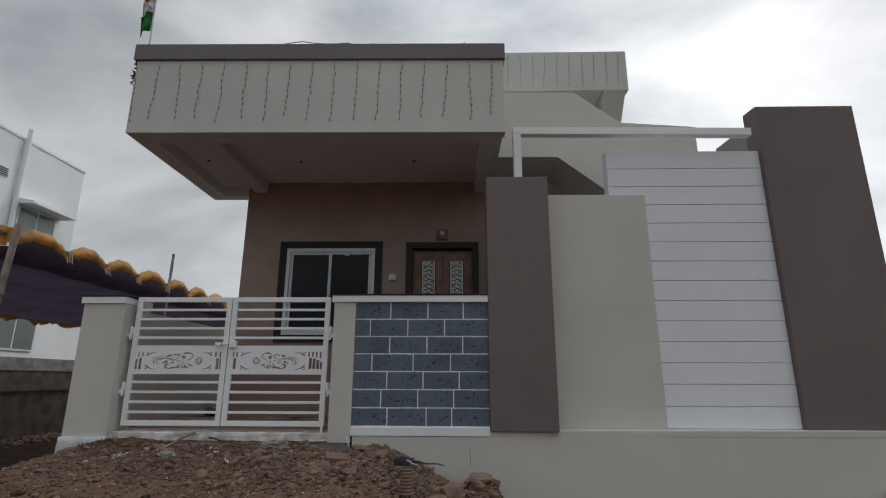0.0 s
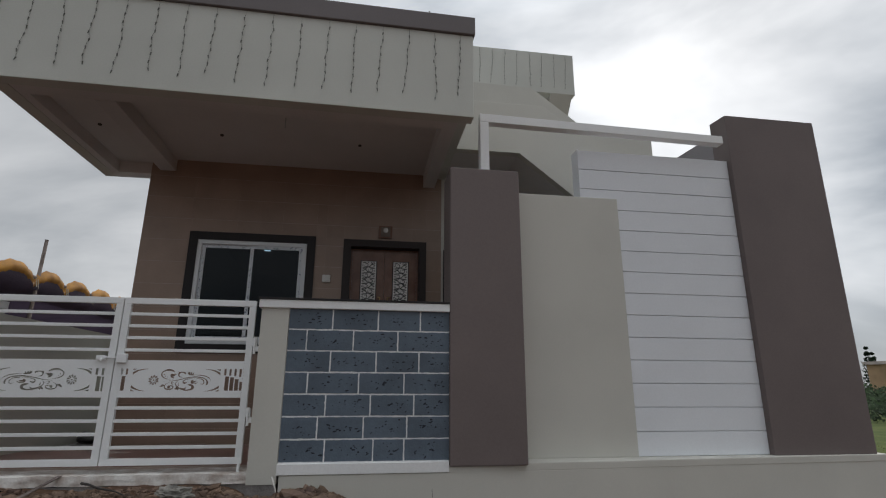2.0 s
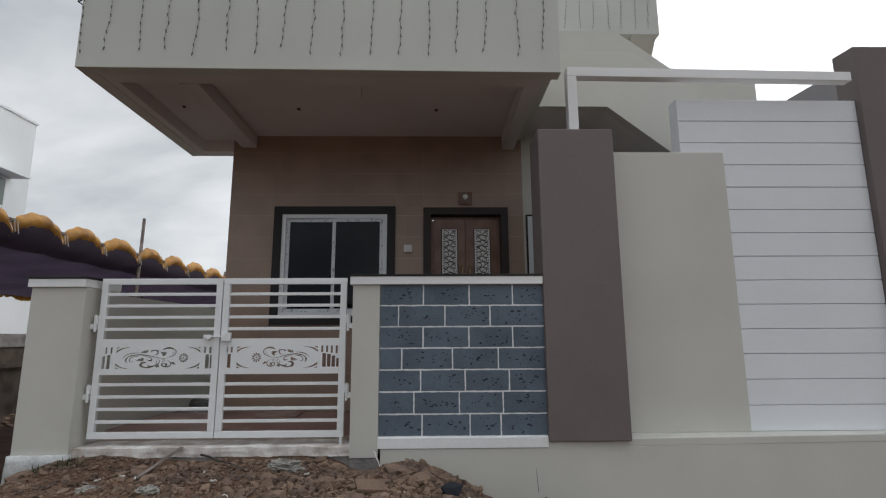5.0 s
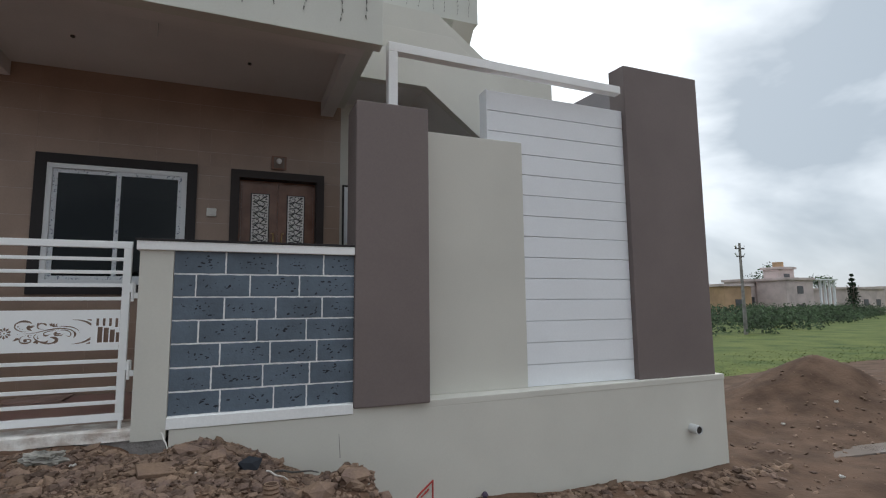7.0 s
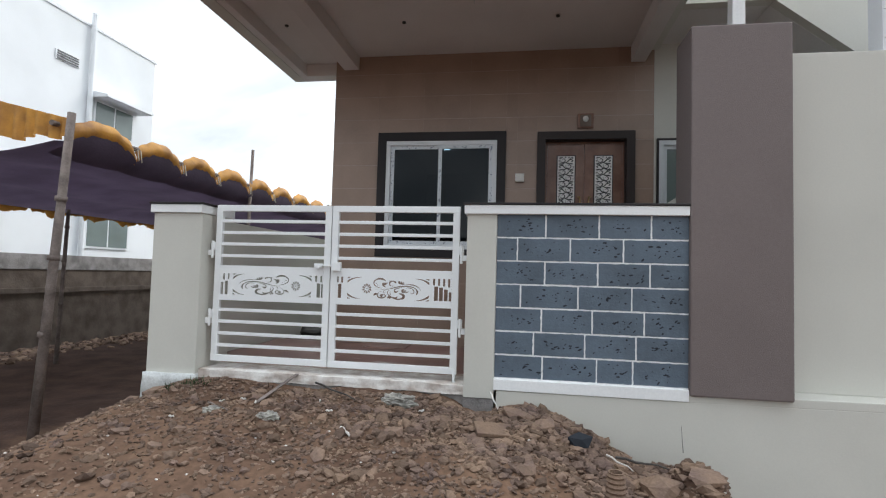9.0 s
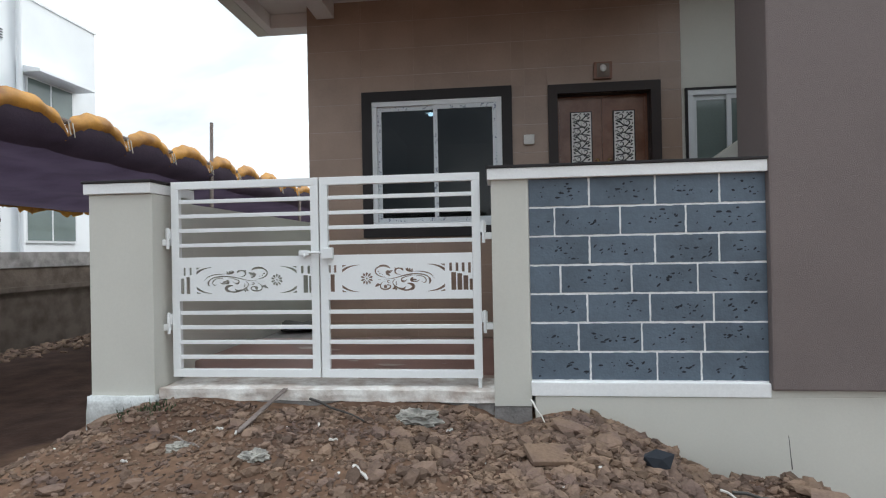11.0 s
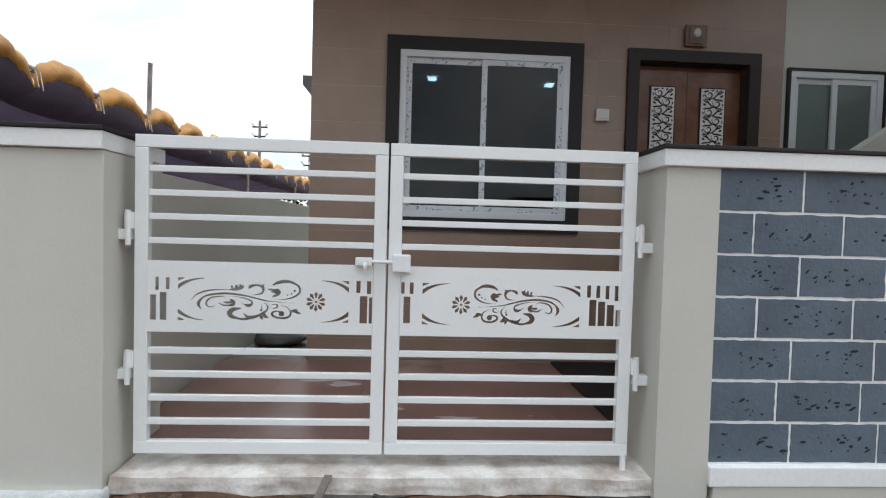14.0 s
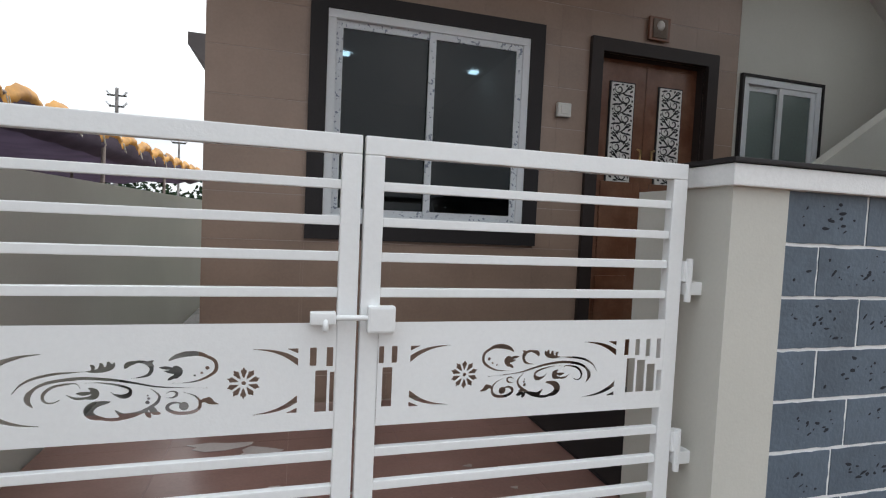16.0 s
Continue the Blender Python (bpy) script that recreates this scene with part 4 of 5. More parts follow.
coil = thing("cable_bundle", "tangled bundle of dark cable hanging at the canopy corner", "cable", (-4.15, 6.1, 5.3))
b = None
rnd = random.Random(5)
pr = Vector((-4.125, 6.08, 5.62))
for k in range(34):
    q = Vector((-4.145 + rnd.uniform(-0.04, 0.008), 6.08 + rnd.uniform(-0.05, 0.05), 5.62 - 0.010 * k + rnd.uniform(-0.05, 0.03)))
    b = rod(pr, q, 0.008, b, 4)
    pr = q
part("cable", b, M_WIRE, coil)

flag = thing("flag", "small tricolour cloth flag hanging limp on a thin pole", "flag", (-4.01, 6.05, 5.76))
part("pole", rod((-4.01, 6.05, 5.76), (-4.03, 6.05, 7.0), 0.011), M_PVC, flag, "thin metal flag pole")
for nm, z0, z1, m in (("green_band", 6.08, 6.38, M_GREEN), ("white_band", 6.385, 6.60, M_UPVC), ("saffron_band", 6.605, 6.86, M_SAFF)):
    own = bmesh.new()
    rows = []
    for i in range(9):
        t = i / 8
        rows.append([own.verts.new((-4.022 - (0.16 if nm != "green_band" else 0.17) * t * (1 - 0.35 * (z1 - z) ** 1), 6.05 + 0.025 * math.sin(t * 9 + z * 4), z - 0.10 * t * t)) for z in (z0, (z0 + z1) / 2, z1)])
    for a, c in zip(rows, rows[1:]):
        for j in range(2):
            own.faces.new((a[j], a[j + 1], c[j + 1], c[j]))
    bmesh.ops.solidify(own, geom=own.faces[:], thickness=0.003)
    part(nm, own, m, flag, smooth=True)
for k, x in enumerate((-3.9, -1.75, -1.4, -1.0, 0.2)):
    n1 = thing("nail", "thin steel rod end standing on the parapet", "nail", (x, 6.03, 5.79), group="rod ends on the parapet")
    part("shank", rod((x, 6.03, 5.73), (x, 6.03, 5.81), 0.006), M_WIRE, n1)

# ---- drain pipe and marks on the plinth ----
pipe = thing("drain_pipe", "short grey plastic drain pipe sticking out of the plinth", "pipe", (4.75, 6.3, 0.35))
own = bmesh.new()
for r, y in ((0.058, 6.33), (0.058, 6.18), (0.045, 6.18), (0.045, 6.33)):
    bmesh.ops.create_circle(own, segments=20, radius=r, matrix=pose(4.75, y, 0.35, 90))
own.verts.ensure_lookup_table()
for ring in range(3):
    for k in range(20):
        a, c = ring * 20 + k, ring * 20 + (k + 1) % 20
        own.faces.new([own.verts[i] for i in (a, c, c + 20, a + 20)])
part("pipe", own, M_PVC, pipe, smooth=False)
# Dark plug just inside the mouth stands in for shade in the bore.
part("pipe_inside", rod((4.75, 6.188, 0.35), (4.75, 6.30, 0.35), 0.0445), M_DARK, pipe)
mark = thing("painted_mark", "red outline mark painted on the plinth", "mark", (1.15, 6.12, 0.1))
b = None
for p, q in (((1.05, 0.04), (1.09, 0.10)), ((1.09, 0.10), (1.24, 0.22)), ((1.24, 0.22), (1.24, 0.04)), ((1.12, 0.08), (1.20, 0.145))):
    yy = 6.099 + 0.0476 * (p[0] - 0.45)
    b = rod((p[0], yy, p[1]), (q[0], yy, q[1]), 0.009, b, 6)
part("stroke", b, M_RED, mark)
stub = thing("blue_stub", "small dark blue capped pipe stub at the plinth foot", "pipe", (1.78, 6.1, -0.1))
b = rod((1.78, 6.10, -0.15), (1.78, 6.10, 0.02), 0.022)
part("pipe", b, M_PURPLE, stub)
part("cap", rod((1.78, 6.10, 0.02), (1.78, 6.10, 0.05), 0.036, None, 12, 0.018), M_PURPLE, stub)

# ---- the marquee on the neighbouring plot ----
TX, TXB, TY0, TY1 = -6.4, -11.0, 7.05, 25.0
tent = thing("marquee", "open pole marquee with purple cloth roof and orange frills", "tent", (-8.7, 14, 0))
ties = [7.15, 8.27, 9.25, 10.22, 11.3, 12.3, 13.3, 14.35, 15.4, 16.5, 17.6, 18.7, 19.8, 20.9, 22, 23, 24, 25]


def top_at(y):
    return 3.55 + 0.004 * (y - 7)


nx, ny = 14, 120
vs = []
for j in range(ny + 1):
    y = TY0 + (TY1 - TY0) * j / ny
    for i in range(nx + 1):
        u = i / nx
        k = max(0, min(len(ties) - 2, sum(1 for q in ties if q <= y) - 1))
        ph = (y - ties[k]) / (ties[k + 1] - ties[k])
        arch = 0.20 * math.sin(math.pi * max(0, min(1, ph))) * max(0, 1 - u * 9)
        vs.append((TX - 0.05 + (TXB - TX) * u, y, 3.34 - 0.34 * u - 0.07 * math.sin(math.pi * ((u * 3) % 1)) + arch + 0.05 * noise.noise(Vector((u * 9, y, 0)))))
fs = [(j * (nx + 1) + i, j * (nx + 1) + i + 1, (j + 1) * (nx + 1) + i + 1, (j + 1) * (nx + 1) + i) for j in range(ny) for i in range(nx)]
part("roof_cloth", (vs, [], fs), M_PURPLE, tent, "sagging purple roof cloth", smooth=True)
for a, c in zip(ties, ties[1:]):
    vs, n, m = [], 14, 6
    for i in range(n + 1):
        u = i / n
        y = a + (c - a) * u
        s = math.sin(math.pi * u) ** 0.6 if 0 < u < 1 else 0
        zt = top_at(y) - 0.07 + 0.25 * s
        zb = zt - 0.13 - 0.13 * s - 0.10 * abs(u - 0.5)
        for j in range(m + 1):
            v = j / m
            vs.append((TX + 0.09 * math.sin(math.pi * v) * (0.3 + s) + 0.012 * math.sin(u * 31 + v * 3), y, zt + (zb - zt) * v + 0.012 * math.sin(u * 23)))
    fs = [(i * (m + 1) + j, i * (m + 1) + j + 1, (i + 1) * (m + 1) + j + 1, (i + 1) * (m + 1) + j) for i in range(n) for j in range(m)]
    part("frill", (vs, [], fs), M_ORANGE, tent, "orange draped frill", smooth=True)
    vs = []
    for i in range(n + 1):
        u = i / n
        y = a + (c - a) * u
        s = math.sin(math.pi * u) ** 0.6 if 0 < u < 1 else 0
        zt = top_at(y) - 0.13 + 0.16 * s
        zt = top_at(y) - 0.17 - 0.10 * abs(u - 0.5) + 0.17 * s
        vs += [(TX + 0.045 + 0.03 * s, y, zt), (TX + 0.03, y, min(zt - 0.02, 3.33)), (TX - 0.25, y, 3.22 - 0.03 * s)]
    fs = [(i * 3 + j, i * 3 + j + 1, (i + 1) * 3 + j + 1, (i + 1) * 3 + j) for i in range(n) for j in range(2)]
    part("skirt", (vs, [], fs), M_PURPLE, tent, "purple hanging cloth", smooth=True)
    b = rod((TX + 0.07, c - 0.03, 3.52), (TX + 0.11, c - 0.04, 3.36), 0.007, None, 6)
    rod((TX + 0.07, c + 0.03, 3.52), (TX + 0.11, c + 0.02, 3.34), 0.007, b, 6)
    rod((TX + 0.03, c - 0.04, 3.52), (TX - 0.05, c + 0.04, 3.54), 0.012, b, 6)
    part("rope_tie", b, M_ROPE, tent, "pale rope tie")
part("ridge_pole", rod((TX, TY0 - 0.1, 3.53), (TX, TY1, 3.62), 0.035, None, 8), M_TIMBER, tent, "timber edge pole")
part("ridge_pole", rod((TXB, TY0, 3.12), (TXB, TY1, 3.08), 0.03, None, 8), M_TIMBER, tent)
part("front_pole", rod((TX + 0.12, TY0 + 0.03, 3.57), (TXB + 1.2, TY0, 4.25), 0.035, None, 8), M_TIMBER, tent, "timber front pole")
vs, n, m = [], 150, 5
for i in range(n + 1):
    x = TX + 0.14 - 3.8 * i / n
    for j in range(m + 1):
        v = j / m
        vs.append((x, TY0 - 0.03 - 0.035 * math.sin(i * 0.95 + math.sin(i * 0.31)) * (0.3 + v), 3.60 + min(0.24 * (TX + 0.14 - x), 0.7) - (0.22 + min(0.26 * (TX + 0.14 - x), 0.25)) * v - 0.03 * math.sin(i * 0.31) * v))
fs = [(i * (m + 1) + j, i * (m + 1) + j + 1, (i + 1) * (m + 1) + j + 1, (i + 1) * (m + 1) + j) for i in range(n) for j in range(m)]
part("valance", (vs, [], fs), M_ORANGE, tent, "pleated orange front valance", smooth=True)
vs, n, m = [], 260, 3
for i in range(n + 1):
    y = TY0 + (TY1 - TY0) * i / n
    for j in range(m + 1):
        v = j / m
        vs.append((TXB + 0.03 * math.sin(i * 1.3) * (0.3 + v), y, 3.12 - (0.20 + 0.05 * math.sin(i * 0.42) + 0.09 * noise.noise(Vector((i * 0.55, 0, 0)))) * v))
fs = [(i * (m + 1) + j, i * (m + 1) + j + 1, (i + 1) * (m + 1) + j + 1, (i + 1) * (m + 1) + j) for i in range(n) for j in range(m)]
part("back_frill", (vs, [], fs), M_ORANGE, tent, "ragged orange fringe", smooth=True)
for x, y, top, r in ((TX, 7.02, 3.66, 0.060), (TX, 11.43, 4.30, 0.04), (TX, 15.6, 3.75, 0.045), (TX, 20.0, 3.7, 0.045), (-10.3, 11.1, 3.1, 0.045), (-10.6, 7.6, 3.1, 0.045), (-10.6, 15.2, 3.1, 0.045), (-8.5, 20.0, 3.3, 0.045), (-8.6, 15.5, 3.2, 0.04)):
    lean = 0.20 if y < 7.1 else 0.02
    b = rod((x - 0.06, y, ground_height(x, y) - 0.4), (x + lean, y, top), r, None, 9, r * 0.75)
    for k in (1.0, 1.9, 2.6):
        q = x - 0.06 + (lean + 0.06) * k / top
        rod((q, y, k), (q + 0.004, y, k + 0.06), r * 1.08, b, 9)
    part("pole", b, M_TIMBER, tent, "rough knotted timber pole", smooth=True)

# ---- plot wall and neighbour ----
plot = structure("wall_plot", box(-11.62, -11.4, -6, 17.5, -0.2, 2.0), M_STONE, "weathered rubble plot wall with dark cement band", "wall")
part("band", box(-11.65, -11.37, -6, 17.5, 1.72, 2.06, bevel=0.01), M_CEMENT, plot, "dark stained cement band")
part("ledge", box(-11.45, -11.33, -6, 17.5, 1.20, 1.32, bevel=0.01), M_STONE, plot)
h2 = thing("house", "tall plain white house with flat roof behind the plot wall", "house", (-18, 10, 0))
HX = -13.0
walls = bmesh.new()
ys = [3.0, 12.84, 13.5, 14.2, 15.75, 16.6]
part("wall_side", box(HX - 9, HX, 3.0, 16.68, 0, 8.53), M_H2, h2)
part("roof", box(HX - 9.05, HX + 0.03, 2.95, 16.73, 8.532, 8.60), M_H2, h2)
part("annex", box(HX - 8, HX, 16.682, 19.5, 0, 3.5), M_H2, h2, "low white annex")
for y0, y1, z0, z1 in ((14.42, 15.78, 5.72, 6.50), (14.36, 15.83, 2.38, 3.30), (9.6, 11.2, 2.42, 3.35)):
    w = part("window", box(HX, HX + 0.05, y0 - 0.06, y1 + 0.06, z0 - 0.06, z1 + 0.06), M_UPVC, h2, "white sliding window")
    part("pane", box(HX + 0.052, HX + 0.06, y0, (y0 + y1) / 2 - 0.03, z0, z1), M_PANE, w)
    part("pane", box(HX + 0.052, HX + 0.06, (y0 + y1) / 2 + 0.03, y1, z0, z1), M_PANE, w)
for y0, y1, z in ((14.2, 16.0, 6.56), (8.9, 11.9, 3.55)):
    part("sunshade", prism([(HX, z), (HX + 0.6, z - 0.0), (HX + 0.6, z + 0.07), (HX, z + 0.2)], "y", y0, y1), M_H2, h2, "white sunshade")
w = part("vent", box(HX, HX + 0.03, 13.09, 13.81, 7.20, 7.46), M_UPVC, h2, "small louvred vent window")
for k in range(4):
    part("slat", box(HX + 0.03, HX + 0.05, 13.13, 13.77, 7.22 + 0.065 * k, 7.25 + 0.065 * k), M_FARD, w)
part("downpipe", rod((HX + 0.1, 14.15, 2.0), (HX + 0.1, 14.15, 8.9), 0.07), M_H2, h2, "white rain pipe")

# ---- poles and far things ----
def utility_pole(x, y, z0, top, r, label):
    p = thing("utility_pole", label, "utility pole", (x, y, z0), group="utility poles")
    part("shaft", rod((x, y, z0), (x, y, top), r, None, 8, r * 0.6), M_CEMENT, p)
    for k, dz in enumerate((0.35, 0.85)):
        part("crossarm", box(x - 0.40 + 0.1 * k, x + 0.40 - 0.1 * k, y - 0.04, y + 0.04, top - dz - 0.035, top - dz + 0.035), M_STEEL, p)
        for s in (-1, 0, 1):
            part("insulator", rod((x + s * 0.27, y, top - dz + 0.035), (x + s * 0.42, y, top - dz + 0.2), 0.05, None, 6), M_UPVC, p)


utility_pole(28.9, 24.6, -0.3, 5.75, 0.12, "grey concrete utility pole standing in the field")
utility_pole(-11.0, 32.0, -0.3, 7.76, 0.12, "grey concrete utility pole beyond the side passage")
utility_pole(-8.35, 32.0, -0.3, 6.3, 0.07, "thin utility pole beyond the side passage")


def far_house(x, y, w, d, h, m, floors, label, turn=0.0):
    hs = thing("house", label, "house", (x, y, 0), group="far houses")
    part("wall", box(x - w / 2, x + w / 2, y - d / 2, y + d / 2, -0.5, h), m, hs)
    part("roof", box(x - w / 2 - 0.25, x + w / 2 + 0.25, y - d / 2 - 0.25, y + d / 2 + 0.25, h + 0.002, h + 0.35), M_FARW, hs)
    n = max(1, int(w / 3))
    for f in range(floors):
        for k in range(n):
            cx = x - w / 2 + (k + 0.5) * w / n
            z = h * (f + 0.45) / floors
            part("window", box(cx - 0.6, cx + 0.6, y - d / 2 - 0.06, y - d / 2 + 0.02, z - 0.5, z + 0.6), M_FARD, hs)
    hs.rotation_euler = (0, 0, turn)
    return hs


hx = far_house(73.2, 53, 5.6, 4.5, 5.2, M_FARW, 2, "pale two-storey house with flat roofs beyond the field")
hx = far_house(62.2, 54, 5, 4.5, 4.3, M_ORHOUSE, 1, "low orange-painted house beyond the field")
far_house(69.5, 57, 3.5, 3, 5.2, M_FARW, 1, "pale low house behind the orange house")
far_house(73.6, 54.0, 3.2, 2.4, 6.9, M_FARW, 3, "stepped upper storey of the pale house")
far_house(98, 60, 10, 7, 4.2, M_FARW, 1, "low pale house at the far end of the field")
far_house(116, 62, 9, 7, 4.6, M_FARW, 1, "low pale house at the far end of the field")
tank = thing("roof_tank", "small orange roof cabin on the pale far house", "tank", (73.2, 53.6, 7.25))
part("body", box(72.7, 73.7, 53.2, 54.2, 7.252, 8.0), M_ORHOUSE, tank)
porch = thing("colonnade", "row of tall white columns carrying a slab", "colonnade", (80, 52, 0))
for k in range(4):
    part("column", box(77.2 + 1.0 * k, 77.45 + 1.0 * k, 50.5, 50.75, 0, 5.2), M_H2, porch)
part("slab", box(76.1, 80.7, 50.2, 52, 5.202, 5.4), M_H2, porch)


def clump(bm_v, bm_f, cx, cy, cz, r, n, size, rnd, squash=0.8):
    for _ in range(n):
        d = Vector((rnd.gauss(0, 1), rnd.gauss(0, 1), rnd.gauss(0, 1))).normalized() * r * rnd.uniform(0.45, 1.05)
        p = Vector((cx + d.x, cy + d.y, cz + d.z * squash))
        a = Vector((rnd.gauss(0, 1), rnd.gauss(0, 1), rnd.gauss(0, 1))).normalized()
        b_ = a.orthogonal().normalized() * size * rnd.uniform(0.5, 1.3)
        a = a * size * rnd.uniform(0.6, 1.4)
        i = len(bm_v)
        bm_v += [p - a, p + b_, p + a, p - b_]
        bm_f.append((i, i + 1, i + 2, i + 3))


def bushes(name, label, spots, m, seed):
    rnd = random.Random(seed)
    v, f = [], []
    for x, y, r, h, n, size in spots:
        clump(v, f, x, y, h * 0.45, r, n, size, rnd, h / r * 0.6)
    part(name, (v, [], f), m, label=label, category="bushes", kind="stuff")


rnd = random.Random(11)
spots = [(30 + rnd.uniform(-8, 75), 0, rnd.uniform(1.4, 2.8), rnd.uniform(1.1, 2.0), 260, 0.11) for _ in range(230)]
spots = [(x, 0.46 * x + rnd.uniform(9, 30), r, h, n, sz) for x, _, r, h, n, sz in spots]
bushes("scrub", "dense dark green scrub along the field", spots, M_LEAF, 3)
spots = [(-30 + rnd.uniform(-60, 40), 85 + rnd.uniform(0, 25), rnd.uniform(2.5, 4.5), rnd.uniform(5, 9), 220, 0.35) for _ in range(60)]
bushes("far_scrub", "dark green trees on the horizon", spots, M_LEAFD, 4)


def tree(x, y, h, r, label, m, slim=False):
    t = thing("tree", label, "tree", (x, y, 0), group="far trees")
    b = rod((x, y, -0.3), (x, y, h * 0.55), 0.22, None, 7, 0.12)
    for k in range(5):
        a = k * 1.3
        rod((x, y, h * 0.35), (x + r * 0.6 * math.cos(a), y + r * 0.6 * math.sin(a), h * 0.7), 0.09, b, 5, 0.03)
    part("trunk", b, M_TIMBER, t)
    v, f = [], []
    rnd = random.Random(int(x * 13))
    if slim:
        for k in range(9):
            z = h * (0.12 + 0.1 * k)
            clump(v, f, x, y, z, r * (1.05 - 0.11 * k), 120, 0.13, rnd)
    else:
        for k in range(9):
            a = rnd.uniform(0, 6.28)
            q = rnd.uniform(0, 0.7) * r
            clump(v, f, x + q * math.cos(a), y + q * math.sin(a), h * rnd.uniform(0.55, 0.9), r * rnd.uniform(0.35, 0.5), 120, 0.16, rnd)
    part("crown", (v, [], f), m, t)


tree(74, 44.5, 6.0, 1.1, "slim dark cypress beyond the field", M_LEAFD, True)
tree(80, 60, 8.2, 3.6, "broad green tree behind the white columns", M_LEAF)
tree(62, 58, 7.0, 1.3, "slim tree behind the orange house", M_LEAFD, True)
tree(66, 61, 6.5, 1.3, "slim tree behind the low house", M_LEAFD, True)
tree(100, 64, 7, 3, "broad tree at the far end of the field", M_LEAF)

# grass and weeds
rnd = random.Random(21)
v, f = [], []
for _ in range(15000):
    d = rnd.uniform(0, 1) ** 1.6
    x, y = 7 + rnd.uniform(0, 40), 12.0 + 34 * d
    if x < 4 + y * 0.5:
        continue
    g = ground_height(x, y) if y < 16 else -0.05
    a, hh, w = rnd.uniform(0, 3.14), rnd.uniform(0.015, 0.045) * (1 + noise.noise(Vector((x * 0.4, y * 0.4, 1)))), rnd.uniform(0.015, 0.04) * (1 + d * 3)
    i = len(v)
    v += [(x - w * math.cos(a), y - w * math.sin(a), g - 0.03), (x + w * math.cos(a), y + w * math.sin(a), g - 0.03), (x + rnd.uniform(-0.1, 0.1), y + rnd.uniform(-0.1, 0.1), g + hh)]
    f.append((i, i + 1, i + 2))
part("grass", (v, [], f), M_GRASS, label="green field grass in uneven tufts", category="grass", kind="stuff")
v, f = [], []
for _ in range(150):
    x, y = -3.75 + rnd.gauss(0, 0.12), 5.93 + rnd.gauss(0, 0.06)
    g = ground_height(x, y)
    a, hh = rnd.uniform(0, 3.14), rnd.uniform(0.01, 0.06)
    i = len(v)
    v += [(x - 0.006 * math.cos(a), y - 0.006 * math.sin(a), g - 0.01), (x + 0.006 * math.cos(a), y + 0.006 * math.sin(a), g - 0.01), (x + rnd.uniform(-0.03, 0.03), y + rnd.uniform(-0.03, 0.03), g + hh)]
    f.append((i, i + 1, i + 2))
part("weeds", (v, [], f), M_LEAF, label="small green weeds beside the pillar foot", category="weeds", kind="stuff")

# ---- rubble on the mound ----
def stone_mesh(seed, flatten=0.6, cuts=1, jag=0.28):
    own = bmesh.new()
    bmesh.ops.create_icosphere(own, subdivisions=cuts, radius=1.0)
    rr = random.Random(seed)
    for q in own.verts:
        q.co *= 1 + rr.uniform(-jag, jag)
        q.co.z *= flatten
        q.co.x *= 1.25
    me = bpy.data.meshes.new("stone")
    own.to_mesh(me)
    own.free()
    return me


shapes = [stone_mesh(k, 0.5 + 0.08 * (k % 4), 1, 0.26) for k in range(8)]
for me in shapes:
    me.materials.append(M_RUBBLE)
base = [(np.array([q.co[:] for q in me.vertices]), [tuple(p.vertices) for p in me.polygons]) for me in shapes]
rnd = random.Random(31)


def scatter(name, n, area, size, m, label, seed):
    rr = random.Random(seed)
    v, f = [], []
    for _ in range(n):
        x, y = area(rr)
        s = size(rr)
        g = ground_height(x, y)
        co, fs_ = base[rr.randrange(8)]
        e = Euler((rr.uniform(-0.5, 0.5), rr.uniform(-0.5, 0.5), rr.uniform(0, 6.28))).to_matrix()
        out = co @ np.array(e).T * s + np.array((x, y, g + s * 0.12))
        i = len(v)
        v += [tuple(q) for q in out]
        f += [tuple(k + i for k in p) for p in fs_]
    part(name, (v, [], f), m, label=label, category="rubble", kind="stuff")


def on_mound(rr):
    x = rr.uniform(-4.6, 1.0) if rr.random() < 0.6 else rr.gauss(-1.3, 0.9)
    y = 6.05 - abs(rr.gauss(0, 1.0)) if rr.random() < 0.5 else rr.uniform(0.8, 6.05)
    return min(x, 1.3), y


scatter("gravel", 17000, on_mound, lambda rr: rr.uniform(0.006, 0.018), M_RUBBLE, "small brown stones over the mound", 1)
scatter("rubble", 1700, on_mound, lambda rr: rr.uniform(0.012, 0.026) + 0.036 * rr.random() ** 4, M_RUBBLE, "broken stones and clods over the mound", 2)
scatter("rubble_pale", 200, on_mound, lambda rr: rr.uniform(0.004, 0.010), M_PLASTIC_W, "pale chips among the rubble", 6)
scatter("clods", 700, lambda rr: (rr.gauss(-0.6, 0.55), 6.0 - abs(rr.gauss(0, 0.55))), lambda rr: rr.uniform(0.018, 0.045), M_RUBBLE, "heaped clods against the plinth", 3)
scatter("road_stones", 900, lambda rr: (rr.uniform(2.5, 13), rr.uniform(3.5, 7.2)), lambda rr: 0.008 + 0.035 * rr.random() ** 3, M_RUBBLE, "scattered stones on the muddy track", 4)
scatter("heap_stones", 420, lambda rr: (rr.gauss(9.6, 1.8), rr.gauss(7.2, 0.9)), lambda rr: 0.008 + 0.03 * rr.random() ** 4, M_RUBBLE, "stones and clods on the heap beside the plot", 8)
scatter("plinth_rubble", 260, lambda rr: (rr.uniform(2.4, 6.0), 6.0 + 0.047 * 3 - abs(rr.gauss(0, 0.25))), lambda rr: rr.uniform(0.02, 0.07), M_RUBBLE, "dark rubble along the plinth foot", 5)
